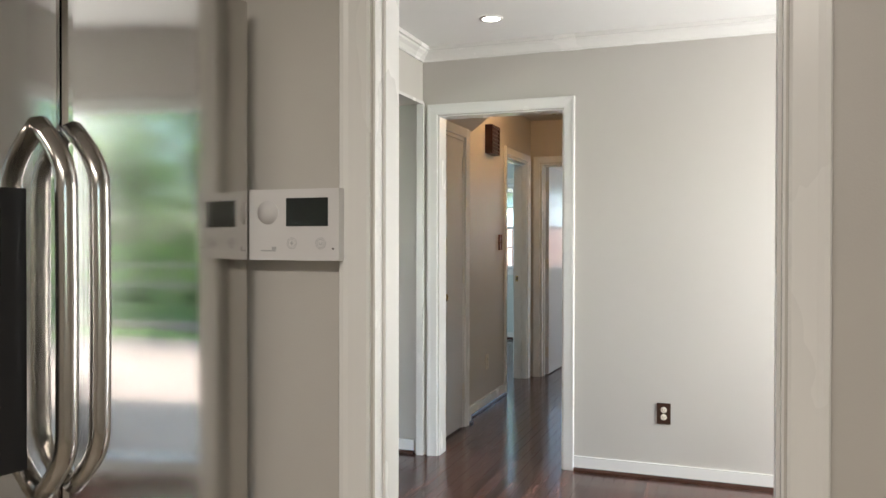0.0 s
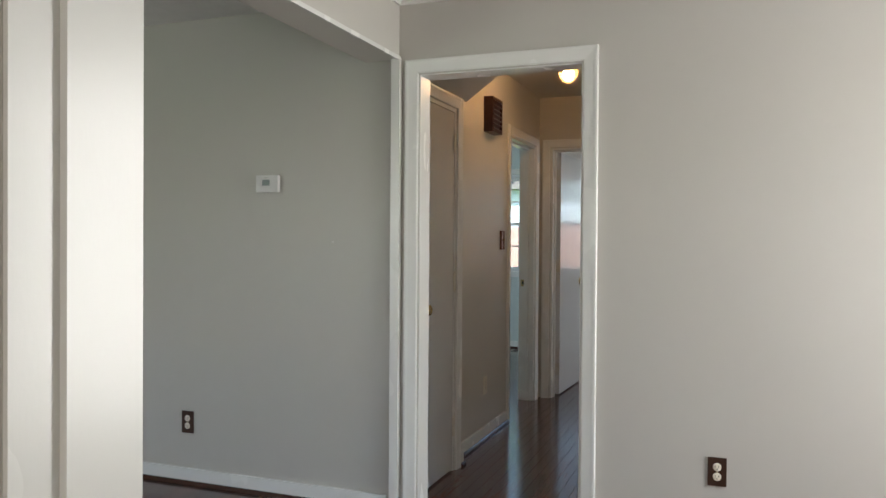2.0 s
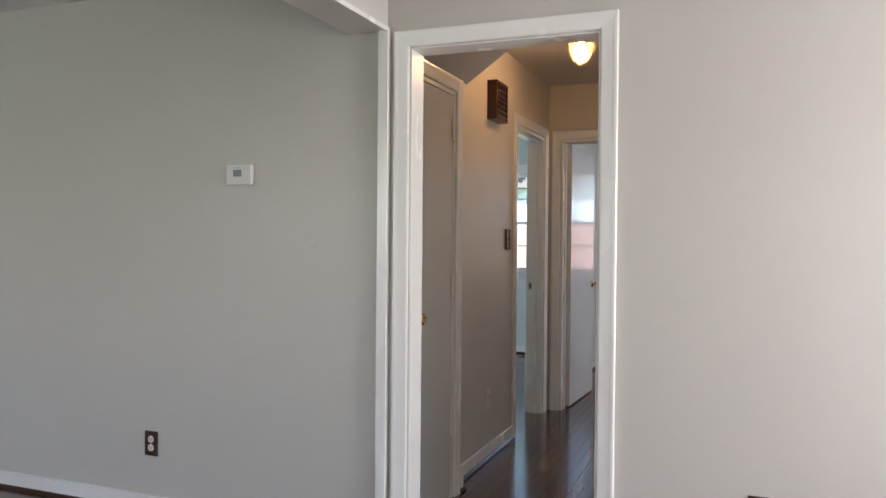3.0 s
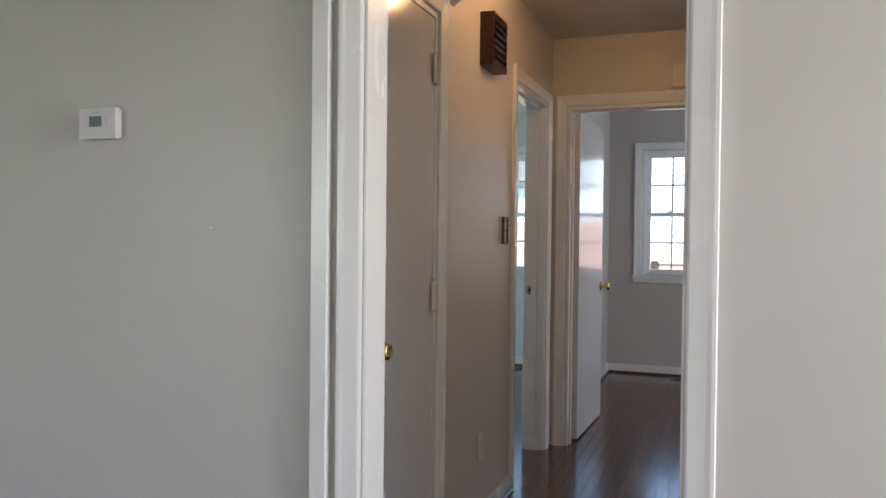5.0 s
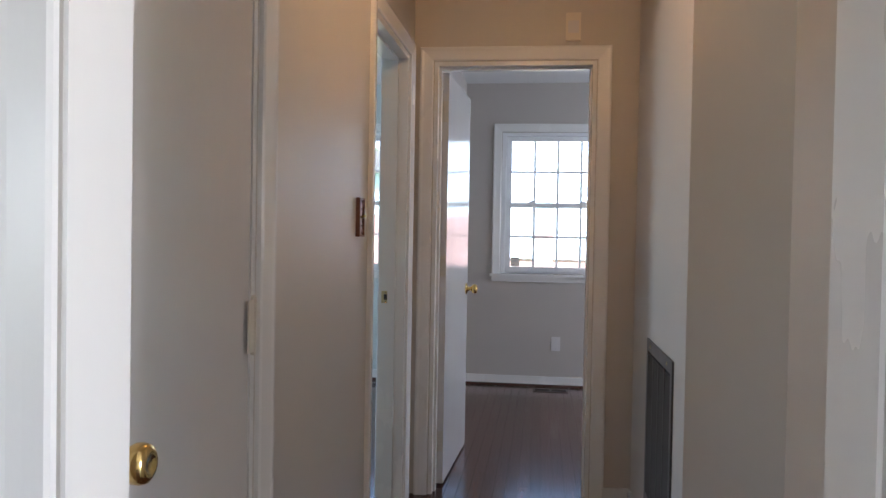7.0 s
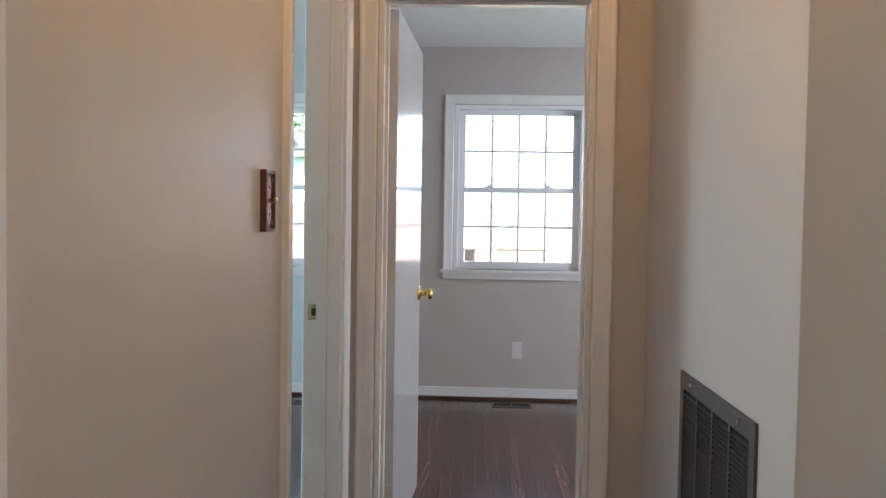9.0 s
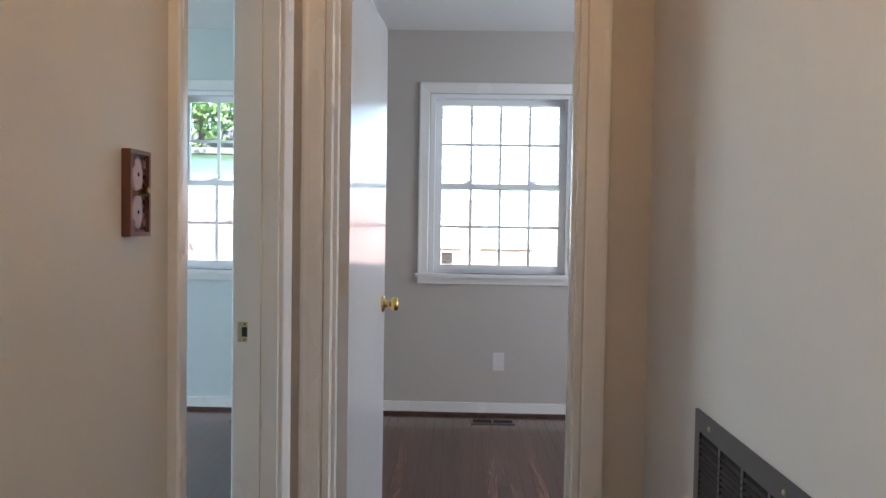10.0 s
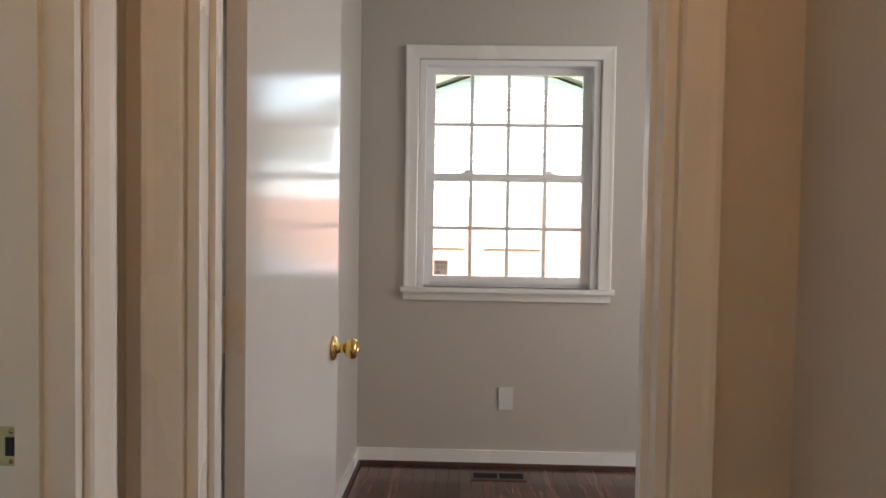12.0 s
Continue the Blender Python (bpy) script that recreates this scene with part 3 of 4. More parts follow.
def alarm_panel():
    x0, x1, z0, z1, y = 0.772, 0.977, 1.246, 1.388, KY0
    root = empty("alarm_panel", ((x0 + x1) / 2, y, z0))
    settle(boxes("back_case", [(x0 + 0.003, x1 - 0.003, y - 0.016, y - 0.0005, z0 + 0.003, z1 - 0.003)], PLASTIC, 0.004), root)
    settle(boxes("front_case", [(x0, x1, y - 0.040, y - 0.0165, z0, z1)], PLASTIC, 0.007), root)
    f = y - 0.040
    settle(boxes("screen", [(0.859, 0.953, f - 0.0012, f + 0.001, 1.314, 1.370)], SCREEN, 0.0004), root)
    turn = pose(0, 0, 0, 90)
    settle(lathe("speaker", ((0.002, 0), (0.024, 0), (0.024, 0.0008), (0.002, 0.0008)), material("speaker_grey", (0.58, 0.57, 0.57), 0.6), pose(0.816, f, 1.342) @ turn), root)
    for bx in (0.872, 0.937):
        bm = bmesh.new()
        for r in (0.0115, 0.0085):
            ring = [[bm.verts.new((bx + q * math.cos(a), f - 0.0009, 1.280 + q * math.sin(a))) for a in [2 * math.pi * i / 28 for i in range(28)]] for q in (r, r - 0.0011)]
            for i in range(28):
                bm.faces.new((ring[0][i], ring[0][(i + 1) % 28], ring[1][(i + 1) % 28], ring[1][i]))
        settle(finish("button", bm, GREYPL), root)
        settle(boxes("button_mark", [(bx - 0.004, bx + 0.004, f - 0.001, f, 1.2790, 1.2812), (bx - 0.0011, bx + 0.0011, f - 0.001, f, 1.276, 1.284)] if bx < 0.9 else [(bx - 0.0035, bx + 0.0035, f - 0.001, f, 1.2765, 1.2785), (bx - 0.0035, bx - 0.002, f - 0.001, f, 1.277, 1.283), (bx + 0.002, bx + 0.0035, f - 0.001, f, 1.277, 1.283)], GREYPL), root)
    settle(boxes("maker_mark", [(0.80, 0.835, f - 0.001, f, 1.2635, 1.2665), (0.826, 0.836, f - 0.001, f, 1.267, 1.273)], GREYPL), root)
    settle(boxes("indicator", [(0.962, 0.966, f - 0.001, f, 1.268, 1.271)], BLACK), root)
    tagged(root, "white wall-mounted alarm keypad with a dark screen", "alarm panel")


alarm_panel()


# ---- things: dining and living room ----
def outlet(name, m, plate, face, label):
    """Duplex receptacle: bevelled plate, two rounded faces with slots, a centre screw. Local u, -v out of the wall, z."""
    root = empty(name, m @ Vector((0, 0, 0)))
    settle(boxes("plate", [(-0.036, 0.036, -0.006, -0.0005, -0.057, 0.057)], plate, 0.003, m=m), root)
    for s in (-1, 1):
        settle(lathe("receptacle", ((0.001, 0.0), (0.0165, 0.0), (0.0165, 0.0022), (0.015, 0.003), (0.001, 0.003)), face, m @ pose(0, -0.0055, s * 0.0195, 90), n=20), root)
        settle(boxes("slots", [(-0.0075, -0.0055, -0.0092, -0.008, s * 0.0195 - 0.002, s * 0.0195 + 0.006), (0.0055, 0.0075, -0.0092, -0.008, s * 0.0195 - 0.002, s * 0.0195 + 0.006), (-0.002, 0.002, -0.0092, -0.008, s * 0.0195 - 0.0095, s * 0.0195 - 0.006)], BLACK, m=m), root)
    settle(lathe("screw", ((0.0005, 0), (0.003, 0), (0.0025, 0.0012), (0.0005, 0.0014)), OLDBRASS, m @ pose(0, -0.006, 0, 90), n=10), root)
    tagged(root, label, "outlet", "wall outlets")


outlet("wall_outlet", pose(1.367, 5.0, 0.357), BROWNPL, IVORY, "brown duplex outlet plate with ivory receptacles")
outlet("wall_outlet", pose(-1.232, 5.0, 0.322), BROWNPL, IVORY, "brown duplex outlet plate with ivory receptacles")
outlet("wall_outlet", pose(XL, 6.46, 0.345, 0, 0, 90), IVORY, IVORY, "ivory duplex outlet low on the hall wall")
outlet("wall_outlet", pose(-2.01, 10.608, 0.354), PLASTIC, PLASTIC, "white duplex outlet on the pale green wall")

blank = empty("blank_plate", (0.66, 10.61, 0.351))
settle(boxes("plate", [(0.624, 0.696, 10.603, 10.6095, 0.294, 0.408)], PLASTIC, 0.003), blank)
for z in (0.314, 0.388):
    settle(boxes("screw", [(0.658, 0.662, 10.6015, 10.603, z - 0.002, z + 0.002)], GREYPL), blank)
tagged(blank, "white blank cover plate on the grey wall", "cover plate")

thermo = empty("thermostat", (-0.738, 5.0, 1.51))
settle(boxes("base", [(-0.795, -0.680, 4.990, 4.9995, 1.513, 1.588)], PLASTIC, 0.003), thermo)
settle(boxes("cover", [(-0.800, -0.676, 4.970, 4.9895, 1.508, 1.592)], PLASTIC, 0.007), thermo)
settle(boxes("display", [(-0.764, -0.722, 4.9688, 4.971, 1.541, 1.570)], LCD, 0.0004), thermo)
settle(boxes("buttons", [(-0.712, -0.700, 4.968, 4.971, 1.556, 1.564), (-0.712, -0.700, 4.968, 4.971, 1.543, 1.551)], PLASTIC, 0.001), thermo)
settle(boxes("maker_mark", [(-0.755, -0.731, 4.9692, 4.971, 1.5785, 1.5815)], GREYPL), thermo)
tagged(thermo, "small white thermostat with a grey display", "thermostat")

nail = empty("wall_hook", (-0.38, 5.0, 1.265))
settle(boxes("pin", [(-0.385, -0.378, 4.992, 4.9995, 1.263, 1.268)], PLASTIC, 0.001), nail)
tagged(nail, "tiny white picture hook on the wall", "hook")

can = empty("recessed_light", (0.535, 4.51, H))
bm = bmesh.new()
ringv = [[bm.verts.new((0.535 + r * math.cos(2 * math.pi * i / 32), 4.51 + r * math.sin(2 * math.pi * i / 32), z)) for i in range(32)] for r, z in ((0.062, H - 0.001), (0.060, H - 0.006), (0.046, H - 0.007), (0.044, H - 0.002))]
for a, b in zip(ringv, ringv[1:]):
    for i in range(32):
        bm.faces.new((a[i], a[(i + 1) % 32], b[(i + 1) % 32], b[i]))
settle(finish("trim_ring", bm, TRIM, smooth=True), can)
settle(lathe("lens", ((0.001, 0), (0.0445, 0), (0.0445, 0.002), (0.001, 0.002)), CAN, pose(0.535, 4.51, H - 0.0045)), can)
tagged(can, "round white recessed ceiling light, switched on", "ceiling light")


# ---- things: hall ----
def ceiling_lamp(x, y):
    """Brass pan against the ceiling, a rounded amber glass jar and a bright bulb inside it."""
    root = empty("hall_lamp", (x, y, H))
    settle(lathe("pan", ((0.001, 0), (0.062, 0), (0.066, -0.010), (0.060, -0.024), (0.046, -0.030), (0.020, -0.032), (0.018, -0.078), (0.001, -0.078)), OLDBRASS, pose(x, y, H - 0.001)), root)
    prof = ((0.050, -0.028), (0.060, -0.050), (0.064, -0.085), (0.060, -0.125), (0.048, -0.160), (0.030, -0.186), (0.010, -0.198), (0.001, -0.199))
    bm = bmesh.new()
    n = 40
    rings = [[bm.verts.new((x + q * (1 + 0.025 * (i % 2)) * math.cos(2 * math.pi * i / n), y + q * (1 + 0.025 * (i % 2)) * math.sin(2 * math.pi * i / n), H + h)) for i in range(n)] for q, h in prof]
    for a, b in zip(rings, rings[1:]):
        for i in range(n):
            bm.faces.new((a[i], a[(i + 1) % n], b[(i + 1) % n], b[i]))
    settle(finish("shade", bm, lamp_glass("amber_lamp_glass"), smooth=True), root)
    tagged(root, "ribbed amber glass ceiling lamp with a glowing bulb", "ceiling lamp")
    bulb = glow("lamp_bulb", (1.0, 0.60, 0.29), HALL)
    settle(lathe("bulb", ((0.001, -0.180), (0.014, -0.177), (0.026, -0.166), (0.031, -0.148), (0.030, -0.130), (0.022, -0.108), (0.015, -0.092), (0.014, -0.0795)), bulb, pose(x, y, H)), root)


ceiling_lamp(0.46, 6.4)

# closet door
closet = empty("closet_door", (XC, CD[1], 0))
settle(boxes("slab", [(XC - 0.045, XC - 0.004, CD[0] + 0.021, CD[1] - 0.021, 0.012, 1.979)], DOORW, 0.002), closet)
settle(knob(pose(XC - 0.004, 5.227, 0.933, 0, 90)), closet)
for z in (1.81, 1.05, 0.25):
    hinge(XC + 0.003, CD[1] - 0.016, z, PAINTHINGE, (0.0, -0.03), closet)
tagged(closet, "closed off-white flush closet door with a brass knob", "door")

# strike plate on the bedroom jamb
strike = empty("strike_plate", (-0.185, LD[1] - 0.018, 0.94))
jy = LD[1] - 0.018
settle(boxes("plate", [(-0.188, -0.149, jy - 0.0025, jy - 0.0004, 0.913, 0.967)], OLDBRASS, 0.001), strike)
settle(boxes("latch_hole", [(-0.177, -0.162, jy - 0.0032, jy - 0.0026, 0.927, 0.953)], BLACK), strike)
for z in (0.919, 0.961):
    settle(lathe("screw", ((0.0005, 0), (0.0035, 0), (0.0005, 0.0012)), BRASS, pose(-0.169, jy - 0.0025, z, 90), n=10), strike)
tagged(strike, "aged brass strike plate on a white jamb", "strike plate")

# bedroom door, standing open
bd = empty("bedroom_door", (0.033, 7.998, 0))
bd.rotation_euler = (0, 0, radians(87.3))
w = 0.765
slab = boxes("slab", [(0.020, w, -0.036, 0.0, 0.012, 2.008)], DOORW, 0.002)
slab.parent = bd
for s, y in ((90, -0.036), (-90, 0.0)):
    k = knob(pose(w - 0.062, y, 0.918, s))
    k.parent = bd
lp = boxes("latch_plate", [(w, w + 0.0012, -0.029, -0.006, 0.89, 0.946)], BRASS, 0)
lp.parent = bd
for z in (1.82, 1.072, 0.22):
    bm = bmesh.new()
    for i in range(5):
        bmesh.ops.create_cone(bm, cap_ends=True, segments=12, radius1=0.006, radius2=0.006, depth=0.0185, matrix=Matrix.Translation((0.009, 0.004, z - 0.05 + 0.02 * (i + 0.5))))
    add_box(bm, 0.0170, 0.0195, -0.034, 0.004, z - 0.05, z + 0.05)
    for dz, dy in ((-0.035, -0.012), (0, -0.019), (0.035, -0.012)):
        bmesh.ops.create_cone(bm, cap_ends=True, segments=8, radius1=0.003, radius2=0.003, depth=0.002, matrix=Matrix.Translation((0.0168, dy, z + dz)) @ Matrix.Rotation(math.pi / 2, 4, "Y"))
    hg = finish("hinge", bm, PAINTHINGE, 0)
    hg.parent = bd
tagged(bd, "off-white glossy flush door standing open, brass knob", "door")


def chime_box():
    root = empty("door_chime", (XL, 6.51, 1.97))
    x0, x1, y0, y1, z0, z1 = XL, XL + 0.060, 6.40, 6.615, 1.972, 2.195
    settle(boxes("case", [(x0 + 0.0005, x1 - 0.012, y0 + 0.012, y1 - 0.012, z0 + 0.012, z1 - 0.012), (x0 + 0.0005, x1, y0, y0 + 0.012, z0, z1), (x0 + 0.0005, x1, y1 - 0.012, y1, z0, z1), (x0 + 0.0005, x1, y0 + 0.012, y1 - 0.012, z0, z0 + 0.012), (x0 + 0.0005, x1, y0 + 0.012, y1 - 0.012, z1 - 0.012, z1)], CHIME, 0.002), root)
    n = 7
    for i in range(n):
        z = z0 + 0.026 + (z1 - z0 - 0.04) * i / (n - 1) * 0.97
        m = pose(x1 - 0.006, 0, z, 0, 38)
        settle(boxes("slat", [(-0.013, 0.013, y0 + 0.012, y1 - 0.012, -0.003, 0.003)], CHIME, 0.001, m=m), root)
    tagged(root, "dark red-brown louvred wooden box high on the wall", "door chime")


chime_box()


def carved_switch():
    root = empty("light_switch", (XL, 6.81, 1.28))
    y0, y1, z0, z1 = 6.774, 6.846, 1.217, 1.345
    settle(boxes("frame", [(XL + 0.0005, XL + 0.014, y0, y0 + 0.006, z0, z1), (XL + 0.0005, XL + 0.014, y1 - 0.006, y1, z0, z1), (XL + 0.0005, XL + 0.014, y0 + 0.006, y1 - 0.006, z0, z0 + 0.006), (XL + 0.0005, XL + 0.014, y0 + 0.006, y1 - 0.006, z1 - 0.006, z1)], PLATEWOOD, 0.002), root)
    settle(boxes("plate", [(XL + 0.0005, XL + 0.007, y0 + 0.006, y1 - 0.006, z0 + 0.006, z1 - 0.006)], ROSE), root)
    yc, zc = (y0 + y1) / 2, (z0 + z1) / 2
    for s in (-1, 1):
        settle(lathe("inlay", ((0.001, 0), (0.019, 0), (0.021, 0.0015), (0.016, 0.003), (0.001, 0.0035)), MAUVE, pose(XL + 0.007, yc, zc + s * 0.027, 0, 90) @ Matrix.Diagonal((1.42, 0.9, 1, 1)), n=20), root)
        settle(lathe("screw", ((0.0005, 0), (0.0035, 0), (0.0005, 0.0015)), BLACK, pose(XL + 0.0104, yc, zc + s * 0.028, 0, 90), n=10), root)
        for c in (-1, 1):
            settle(lathe("scroll", ((0.001, 0), (0.010, 0), (0.006, 0.003), (0.005, 0.0045), (0.001, 0.003)), ROSE, pose(XL + 0.007, yc + c * 0.019, zc + s * 0.044, 0, 90) @ Matrix.Diagonal((1.1, 0.9, 1, 1)), n=14), root)
    for i in range(9):
        for y in (y0 + 0.0095, y1 - 0.0095):
            settle(lathe("bead", ((0.0005, 0), (0.0042, 0), (0.003, 0.0028), (0.0005, 0.0034)), CHIME, pose(XL + 0.007, y, z0 + 0.013 + (z1 - z0 - 0.026) * i / 8, 0, 90), n=8), root)
    settle(boxes("crossbar", [(XL + 0.0072, XL + 0.0125, y0 + 0.0062, y1 - 0.0062, zc - 0.0035, zc + 0.0035)], CHIME, 0.0015), root)
    settle(boxes("toggle", [(0, 0.020, -0.005, 0.005, -0.004, 0.004)], BRASS, 0.0015, m=pose(XL + 0.007, yc, zc, 0, -14)), root)
    tagged(root, "ornate carved rose switch plate with a brass toggle", "light switch")


carved_switch()


def air_grille():
    """Return grille: flanged frame with screws, uprights and many small louvres before a dark sheet painted as shade.
    """
    root = empty("return_grille", (XR, 7.11, 0.2))
    y0, y1, z0, z1, x = 6.815, 7.395, 0.20, 0.838, XR
    e, f = 0.034, 0.007
    settle(boxes("frame", [(x - f, x - 0.0005, y0, y1, z1 - e * 1.3, z1), (x - f, x - 0.0005, y0, y1, z0, z0 + e * 1.3), (x - f, x - 0.0005, y0, y0 + e, z0 + e * 1.3, z1 - e * 1.3), (x - f, x - 0.0005, y1 - e, y1, z0 + e * 1.3, z1 - e * 1.3)], GRILLE, 0.002), root)
    # flat near-black sheet: the shade of the opening is put into its colour
    settle(boxes("duct_shade_sheet", [(x - 0.0015, x - 0.0004, y0 + e, y1 - e, z0 + e, z1 - e)], DUCT_SHADE), root)
    n = 4
    inner = y1 - y0 - 2 * e
    settle(boxes("upright", [(x - f + 0.0005, x - 0.0016, y0 + e + inner * i / n - 0.006, y0 + e + inner * i / n + 0.006, z0 + e * 1.3, z1 - e * 1.3) for i in range(1, n)], GRILLE, 0.001), root)
    # louvres darker than the frame: the shade of their gaps is painted on
    bm = bmesh.new()
    z = z0 + e * 1.3 + 0.008
    while z < z1 - e * 1.3 - 0.006:
        add_box(bm, -0.0040, 0.0040, y0 + e, y1 - e, -0.0006, 0.0006, pose(x - 0.0048, 0, z, 0, -38))
        z += 0.0125
    settle(tagged(finish("louvres", bm, LOUVRE_SHADE), kind="stuff"), root)
    for y in (y0 + 0.10, y1 - 0.10):
        for z in (z0 + 0.022, z1 - 0.022):
            settle(lathe("screw", ((0.0005, 0), (0.006, 0), (0.005, 0.0025), (0.0005, 0.003)), OLDBRASS, pose(x - f, y, z, 0, -90), n=12), root)
    tagged(root, "dark bronze metal return air grille low on the wall", "air grille")


air_grille()

sensor = empty("wall_sensor", (0.65, 7.885, 2.115))
settle(boxes("case", [(0.617, 0.684, 7.860, 7.8845, 2.116, 2.242)], IVORY, 0.006), sensor)
settle(boxes("cover", [(0.626, 0.675, 7.857, 7.8605, 2.150, 2.205)], PLASTIC, 0.003), sensor)
tagged(sensor, "small ivory sensor box above the doorway", "sensor")


def floor_register(x0, x1, y0, y1, label):
    root = empty("floor_register", ((x0 + x1) / 2, (y0 + y1) / 2, 0))
    t = 0.006
    e = 0.014
    settle(boxes("frame", [(x0, x1, y0, y0 + e, 0.0005, t), (x0, x1, y1 - e, y1, 0.0005, t), (x0, x0 + e, y0 + e, y1 - e, 0.0005, t), (x1 - e, x1, y0 + e, y1 - e, 0.0005, t), ((x0 + x1) / 2 - 0.005, (x0 + x1) / 2 + 0.005, y0 + e, y1 - e, 0.0005, t)], GRILLE, 0.001), root)
    # dark sheet and dark fins: shade below the register put into their colour
    settle(boxes("duct_shade_sheet", [(x0 + e, x1 - e, y0 + e, y1 - e, 0.0003, 0.0012)], DUCT_SHADE), root)
    n = 20
    settle(boxes("fins", [(x0 + e + (x1 - x0 - 2 * e) * i / n - 0.0018, x0 + e + (x1 - x0 - 2 * e) * i / n + 0.0018, y0 + e, y1 - e, 0.0013, t - 0.003) for i in range(1, n)], DUCT_SHADE), root)
    tagged(root, label, "floor vent")


floor_register(0.485, 0.758, 10.39, 10.50, "dark metal floor register by the baseboard")
floor_register(-1.00, -0.73, 10.33, 10.44, "metal floor register in the pale green bedroom")

sticker = empty("window_sticker", (0.316, 10.663, 0.973))
settle(boxes("paper", [(0.281, 0.352, 10.6625, 10.6635, 0.972, 1.047)], IVORY), sticker)
settle(boxes("print", [(0.287, 0.346, 10.6617, 10.6624, 1.030, 1.042), (0.290, 0.338, 10.6617, 10.6624, 1.016, 1.020), (0.290, 0.342, 10.6617, 10.6624, 1.006, 1.010), (0.290, 0.312, 10.6617, 10.6624, 0.978, 0.992)], GREYPL), sticker)
tagged(sticker, "small square printed sticker on the window pane", "sticker")


# ---- outdoors ----
structure(boxes("ground", [(-400, 400, -400, 400, -0.62, -0.42)], GRASS), "green lawn", "ground")
structure(boxes("patio", [(3.4, 5.4, 1.2, 6.4, -0.418, -0.10)], ASPHALT, 0.01), "dark grey patio slab", "patio")
structure(boxes("side_drive", [(5.9, 11.3, -14, 14.5, -0.419, -0.395)], PAVE, 0.01), "pale pinkish concrete drive beside the house", "driveway")
structure(boxes("kerb", [(12.6, 12.75, -14, 14.5, -0.419, -0.27)], PAVE, 0.02), "low concrete kerb at the edge of the lawn", "kerb")
structure(boxes("driveway", [(-3, 9.0, 15.5, 20.5, -0.419, -0.40)], PAVE, 0.01), "pale concrete driveway", "driveway")


def neighbour_house(x0, x1, y0, y1, eave, peak):
    root = empty("house", ((x0 + x1) / 2, (y0 + y1) / 2, -0.42))
    xm = (x0 + x1) / 2
    settle(boxes("wall", [(x0, x1, y0, y1, -0.42, 1.75)], BRICK, 0.0), root)
    laps = int((eave - 1.75) / 0.16)
    bm = bmesh.new()
    for i in range(laps):
        z = 1.752 + (eave - 1.752) * i / laps
        add_box(bm, x0, x1, y0 - 0.012, y1 + 0.012, z, z + 0.03)
        add_box(bm, x0 + 0.01, x1 - 0.01, y0, y1, z + 0.03, z + (eave - 1.752) / laps)
    settle(finish("lap_siding", bm, SIDING), root)
    bm = bmesh.new()
    n = 12
    for i in range(n):
        z = eave + (peak - eave) * i / n
        half = (x1 - x0) / 2 * (1 - i / n)
        zt = eave + (peak - eave) * (i + 1) / n
        half2 = max(0.02, (x1 - x0) / 2 * (1 - (i + 1) / n))
        a = [bm.verts.new(p) for p in ((xm - half, y0 - 0.03, z), (xm + half, y0 - 0.03, z), (xm + half2, y0 - 0.005, zt), (xm - half2, y0 - 0.005, zt))]
        b = [bm.verts.new(p) for p in ((xm - half, y0 + 0.2, z), (xm + half, y0 + 0.2, z), (xm + half2, y0 + 0.2, zt), (xm - half2, y0 + 0.2, zt))]
        bm.faces.new(a), bm.faces.new(b)
        for j in range(4):
            bm.faces.new((a[j], a[(j + 1) % 4], b[(j + 1) % 4], b[j]))
    settle(finish("siding", bm, SIDING), root)
    bm = bmesh.new()
    for s in (-1, 1):
        o = 0.45
        run = (x1 - x0) / 2 + o
        drop = (peak - eave) * o / ((x1 - x0) / 2)
        q = [(xm, peak + 0.05), (xm + s * run, eave - drop + 0.05), (xm + s * run, eave - drop + 0.22), (xm, peak + 0.25)]
        a, b = [[bm.verts.new((x, y, z)) for x, z in q] for y in (y0 - 0.4, y1 + 0.4)]
        bm.faces.new(a), bm.faces.new(b)
        for j in range(4):
            bm.faces.new((a[j], a[(j + 1) % 4], b[(j + 1) % 4], b[j]))
    settle(finish("roof", bm, SHINGLE), root)
    for wx in (xm - 2.2, xm - 0.5):
        settle(boxes("blind", [(wx, wx + 1.1, y0 - 0.03, y0 + 0.02, 0.7, 2.0)], SIDING, 0.01), root)
        settle(boxes("window_frame", [(wx - 0.08, wx, y0 - 0.05, y0 + 0.02, 0.62, 2.08), (wx + 1.1, wx + 1.18, y0 - 0.05, y0 + 0.02, 0.62, 2.08), (wx, wx + 1.1, y0 - 0.05, y0 + 0.02, 2.0, 2.08), (wx, wx + 1.1, y0 - 0.05, y0 + 0.02, 0.62, 0.7), (wx, wx + 1.1, y0 - 0.045, y0 + 0.02, 1.33, 1.38)], SIDING, 0.005), root)
    # lower wing beside the gable end
    settle(boxes("wing_wall", [(x1 + 0.002, x1 + 5, y0 + 0.3, y1 - 2, -0.42, 1.75)], BRICK), root)
    settle(boxes("wing_siding", [(x1 + 0.003, x1 + 5, y0 + 0.29 + 0.01 * (i % 2), y1 - 2, 1.752 + 0.08 * i, 1.83 + 0.08 * i) for i in range(16)], SIDING), root)
    settle(boxes("wing_roof", [(x1 + 0.004, x1 + 5.4, y0 - 0.1, y1 - 1.6, 3.035, 3.2), (x1 + 0.004, x1 + 5.4, y0 + 2, y1 - 4, 3.2, 3.9)], SHINGLE, 0.02), root)
    tagged(root, "red brick house with a white sided gable", "house")


neighbour_house(-1.5, 4.3, 24.0, 36.0, 3.72, 4.75)
neighbour_house(-15.5, -8.6, 27.0, 38.0, 3.4, 5.2)


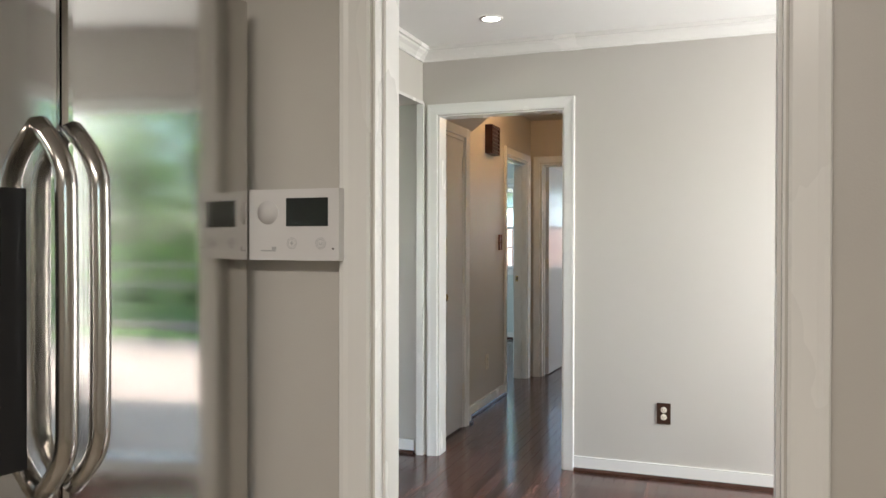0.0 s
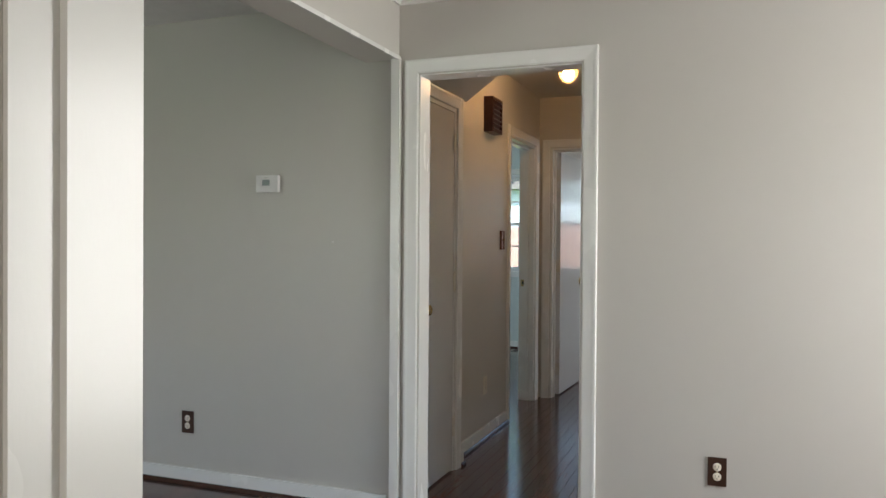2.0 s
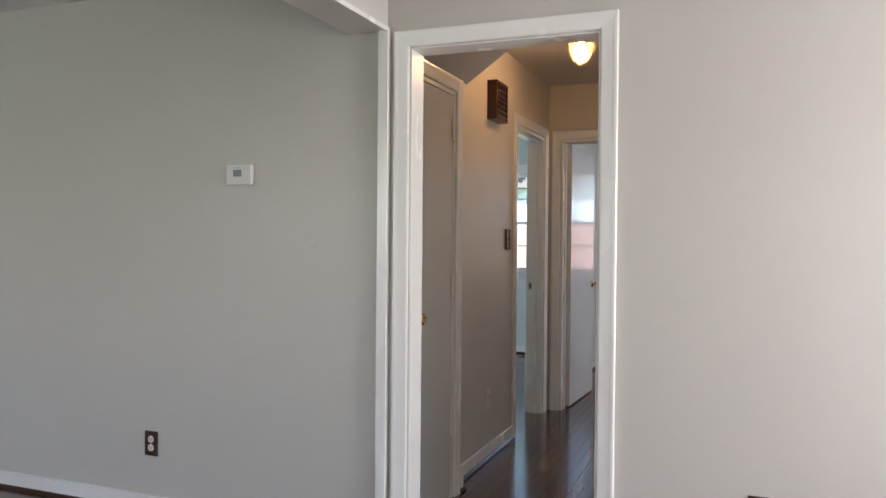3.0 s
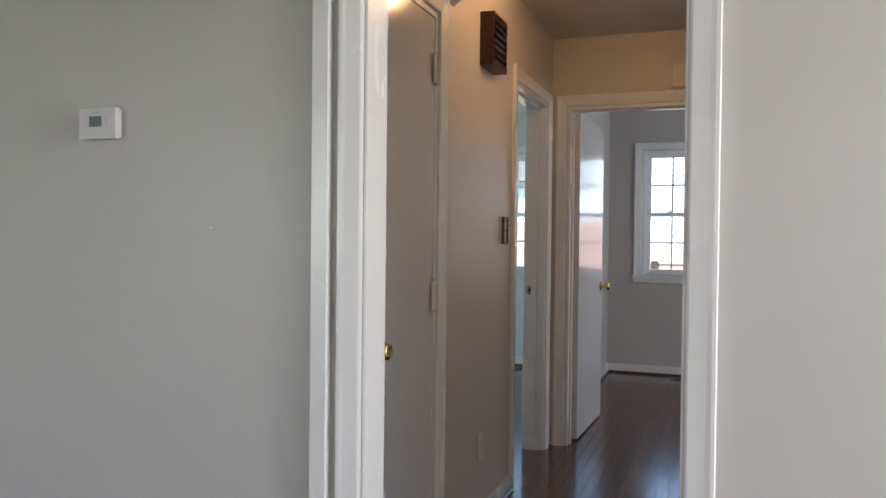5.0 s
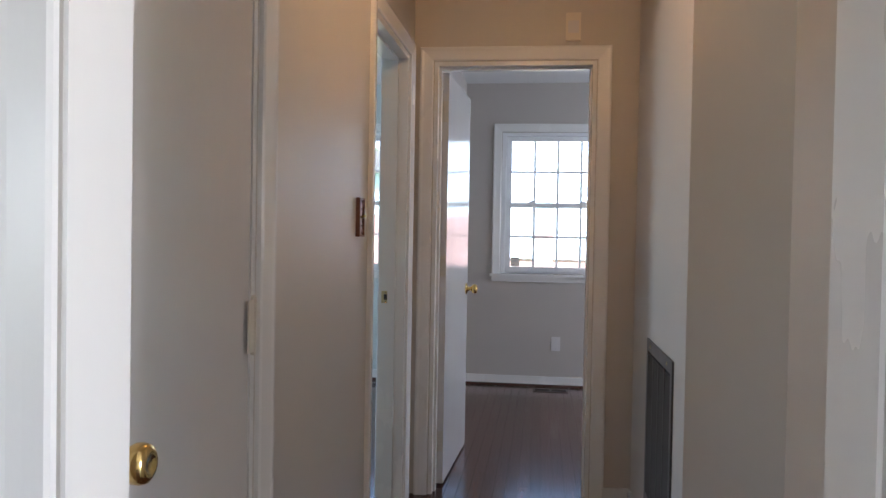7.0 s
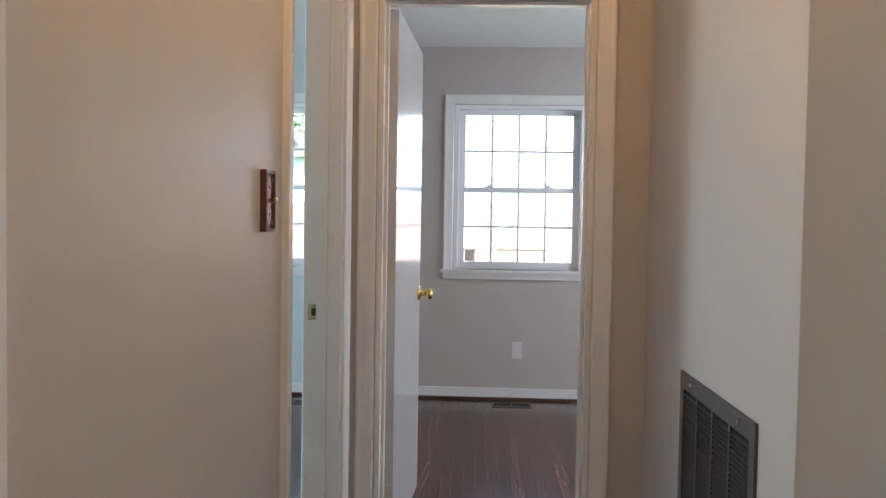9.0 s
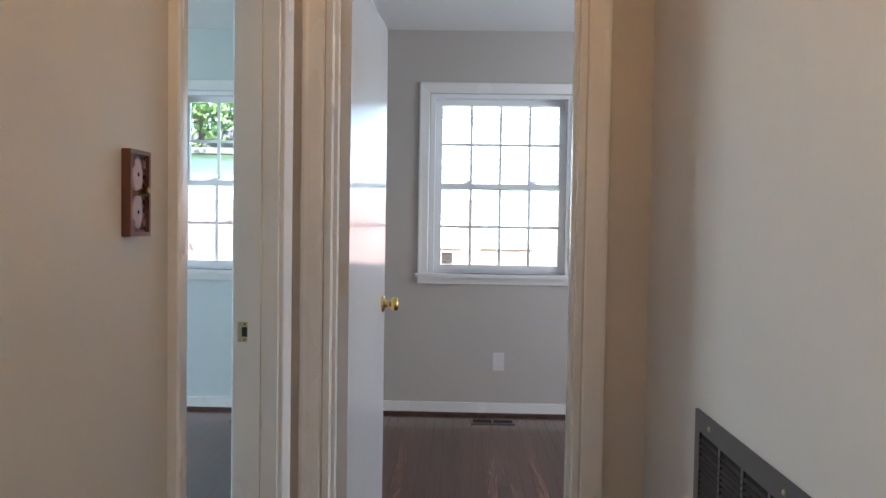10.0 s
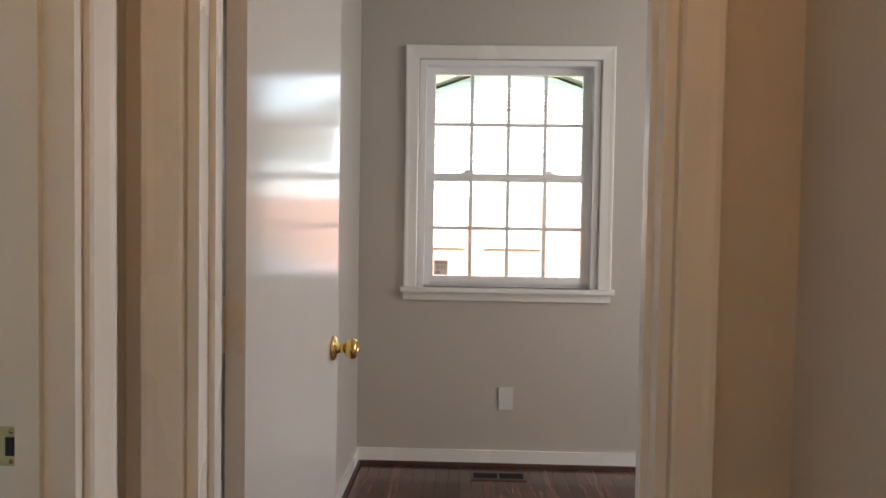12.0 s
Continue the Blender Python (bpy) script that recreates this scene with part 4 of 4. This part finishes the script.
def parked_car(x, y, label):
    root = empty("car", (x, y, -0.40))
    z = -0.40
    sec = ((-2.2, 0.45, 0.62), (-2.1, 0.30, 0.85), (-1.2, 0.25, 0.95), (-0.6, 0.25, 0.98), (1.3, 0.25, 0.98), (2.05, 0.28, 0.9), (2.2, 0.45, 0.65))
    bm = bmesh.new()
    rows = [[bm.verts.new((x + u, y + v, z + h)) for v, h in ((-0.86, lo), (-0.9, (lo + hi) / 2), (-0.82, hi), (0.82, hi), (0.9, (lo + hi) / 2), (0.86, lo))] for u, lo, hi in sec]
    for a, b in zip(rows, rows[1:]):
        for j in range(6):
            bm.faces.new((a[j], a[(j + 1) % 6], b[(j + 1) % 6], b[j]))
    bm.faces.new(rows[0]), bm.faces.new(rows[-1])
    settle(finish("body", bm, CARP, 0.04), root)
    bm = bmesh.new()
    lo = [bm.verts.new((x + u, y + v, z + 0.97)) for u, v in ((-1.15, -0.78), (1.7, -0.78), (1.7, 0.78), (-1.15, 0.78))]
    hi = [bm.verts.new((x + u, y + v, z + 1.42)) for u, v in ((-0.45, -0.6), (1.05, -0.6), (1.05, 0.6), (-0.45, 0.6))]
    for j in range(4):
        bm.faces.new((lo[j], lo[(j + 1) % 4], hi[(j + 1) % 4], hi[j]))
    bm.faces.new(lo), bm.faces.new(hi)
    settle(finish("cabin", bm, TINTED, 0.05), root)
    settle(boxes("roof", [(x - 0.47, x + 1.07, y - 0.61, y + 0.61, z + 1.415, z + 1.45)], CARP, 0.015), root)
    for u in (-1.35, 1.35):
        for v in (-0.8, 0.8):
            settle(lathe("wheel", ((0.10, -0.1), (0.2, -0.11), (0.32, -0.1), (0.335, 0), (0.32, 0.1), (0.2, 0.11), (0.10, 0.1)), RUBBER, pose(x + u, y + v, z + 0.335, 90)), root)
    tagged(root, label, "car")


parked_car(4.3, 17.6, "blue-grey car parked on the concrete driveway")


def tree(x, y, height, seed):
    """Tapered trunk with limbs and a crown of many small leaves in uneven clumps."""
    rng = random.Random(seed)
    root = empty("tree", (x, y, -0.42))
    settle(tube("trunk", [(x + 0.05 * math.sin(i), y + 0.04 * i, -0.45 + height * 0.7 * i / 6) for i in range(7)], 0.17, BARK), root)
    tips = []
    bm = bmesh.new()
    for i in range(9):
        a = i * 2.4 + rng.random()
        z0 = height * (0.25 + 0.05 * i)
        r = height * rng.uniform(0.18, 0.36)
        tip = Vector((x + r * math.cos(a), y + r * math.sin(a), z0 + height * rng.uniform(0.1, 0.28)))
        base = Vector((x, y, z0))
        d = (tip - base)
        q = d.to_track_quat("Z", "Y").to_matrix().to_4x4()
        bmesh.ops.create_cone(bm, cap_ends=True, segments=7, radius1=0.07, radius2=0.02, depth=d.length, matrix=Matrix.Translation((base + tip) / 2) @ q)
        tips += [tip, (base + 2 * tip) / 3, tip + Vector((rng.uniform(-0.5, 0.5), rng.uniform(-0.5, 0.5), 0.5))]
    settle(finish("limbs", bm, BARK), root)
    bm = bmesh.new()
    for tip in tips:
        s = height * rng.uniform(0.07, 0.13)
        for _ in range(170):
            c = tip + Vector((rng.gauss(0, s), rng.gauss(0, s), rng.gauss(0, s * 0.7)))
            u = Vector((rng.gauss(0, 1), rng.gauss(0, 1), rng.gauss(0, 1))).normalized()
            v = u.orthogonal().normalized() * 0.07
            u = u * 0.12
            bm.faces.new([bm.verts.new(c + p) for p in (-u, v, u, -v)])
    settle(tagged(finish("leaves", bm, LEAF), kind="stuff"), root)
    tagged(root, "leafy green tree on the lawn", "tree", group="garden trees")


for i, (tx, ty, th) in enumerate(((-9.6, 20.0, 6.5), (-12.5, 23.0, 8.0), (-16, 30.0, 9.0), (-8.0, 30.0, 7.5), (12.0, 4.2, 7.0), (15.5, 9.5, 8.5), (19.0, 15.0, 9.0), (14.0, 6.8, 6.0), (22.0, 21.0, 9.0), (-11.0, 19.0, 8.0), (24.0, 8.0, 9.0), (26.0, 13.5, 10.0), (28.0, 3.0, 9.5), (23.5, 11.0, 7.0))):
    tree(tx, ty, th, i + 3)


def hedge(x0, x1, y0, y1, top):
    """A ragged tall hedge: stems and many small leaves, thinner towards the uneven top."""
    rng = random.Random(41)
    root = empty("hedge", ((x0 + x1) / 2, (y0 + y1) / 2, -0.42))
    for i in range(int((y1 - y0) / 1.4)):
        sx, sy = (x0 + x1) / 2 + rng.uniform(-0.3, 0.3), y0 + 1.4 * i + rng.uniform(0, 0.6)
        settle(tube("stem", [(sx, sy, -0.45), (sx + 0.05, sy + 0.04, 0.6), (sx, sy + 0.1, 1.6)], 0.045, BARK, n=7), root)
    bm = bmesh.new()
    for _ in range(26000):
        y = rng.uniform(y0, y1)
        crest = top + 0.35 * math.sin(y * 1.3) + 0.25 * math.sin(y * 3.1 + 1)
        c = Vector((rng.uniform(x0, x1), y, -0.42 + (crest + 0.42) * rng.random() ** 0.8 + rng.gauss(0, 0.08)))
        u = Vector((rng.gauss(0, 1), rng.gauss(0, 1), rng.gauss(0, 1))).normalized()
        v = u.orthogonal().normalized() * 0.08
        u = u * 0.14
        bm.faces.new([bm.verts.new(c + p) for p in (-u, v, u, -v)])
    settle(tagged(finish("leaves", bm, HEDGE), kind="stuff"), root)
    tagged(root, "tall ragged green hedge behind the lawn", "hedge")


hedge(17.6, 19.2, -2, 26, 3.9)


def fence():
    root = empty("fence", (17.5, 12, -0.42))
    for i in range(12):
        settle(boxes("post", [(17.0, 17.1, -2 + 2.4 * i, -1.9 + 2.4 * i, -0.45, 0.85)], FENCE, 0.005), root)
    settle(boxes("rail", [(16.96, 17.0, -2, 26, 0.62, 0.74)], FENCE, 0.004), root)
    settle(boxes("rail", [(16.96, 17.0, -2, 26, 0.10, 0.22)], FENCE, 0.004), root)
    tagged(root, "weathered timber rail fence across the lawn", "fence")


fence()


# ---- floors and their strips ----
structure(boxes("floor_kitchen", [(-0.15, XE, -1.9, 2.06, -0.3, -0.002)], TILE), "beige vinyl kitchen floor", "floor")
base = structure(boxes("floor", [(-5.3, XE, 2.06, 10.6, -0.3, -0.006), (-5.3, -0.15, -0.1, 2.06, -0.3, -0.006)], SUBFLOOR), "dark stained oak strip floor", "floor")
PW = 0.0572
rng = random.Random(7)
plank_mesh = {}


def plank_data(length):
    if length not in plank_mesh:
        bm = bmesh.new()
        add_box(bm, -PW / 2 + 0.0003, PW / 2 - 0.0003, -length / 2 + 0.0003, length / 2 - 0.0003, -0.0058, 0)
        bmesh.ops.bevel(bm, geom=[e for e in bm.edges if all(v.co.z > -0.001 for v in e.verts)], offset=0.0008, segments=1, affect="EDGES")
        me = bpy.data.meshes.new("strip")
        bm.to_mesh(me)
        bm.free()
        me.materials.append(FLOOR)
        plank_mesh[length] = me
    return plank_mesh[length]


far_bm = bmesh.new()
row = 0
x = -4.2
while x < XE:
    y = 2.06 - rng.choice((0.2, 0.4, 0.6, 0.8))
    near = -0.12 < x < 1.12
    while y < 10.6:
        length = rng.choice((0.6, 0.8, 1.0, 1.2, 1.4))
        a, b = max(y, 2.06), min(y + length, 10.6)
        if near and a > 4.0:
            ln = round(b - a, 3)
            p = new("strip", plank_data(ln))
            p.location = (x + PW / 2, (a + b) / 2, 0)
            p.parent = base
        elif b - a > 0.01:
            add_box(far_bm, x + 0.0003, x + PW - 0.0003, a + 0.0003, b - 0.0003, -0.0058, 0)
        y += length
    x += PW
tagged(finish("far_strips", far_bm, FLOOR, 0, base), kind="stuff")
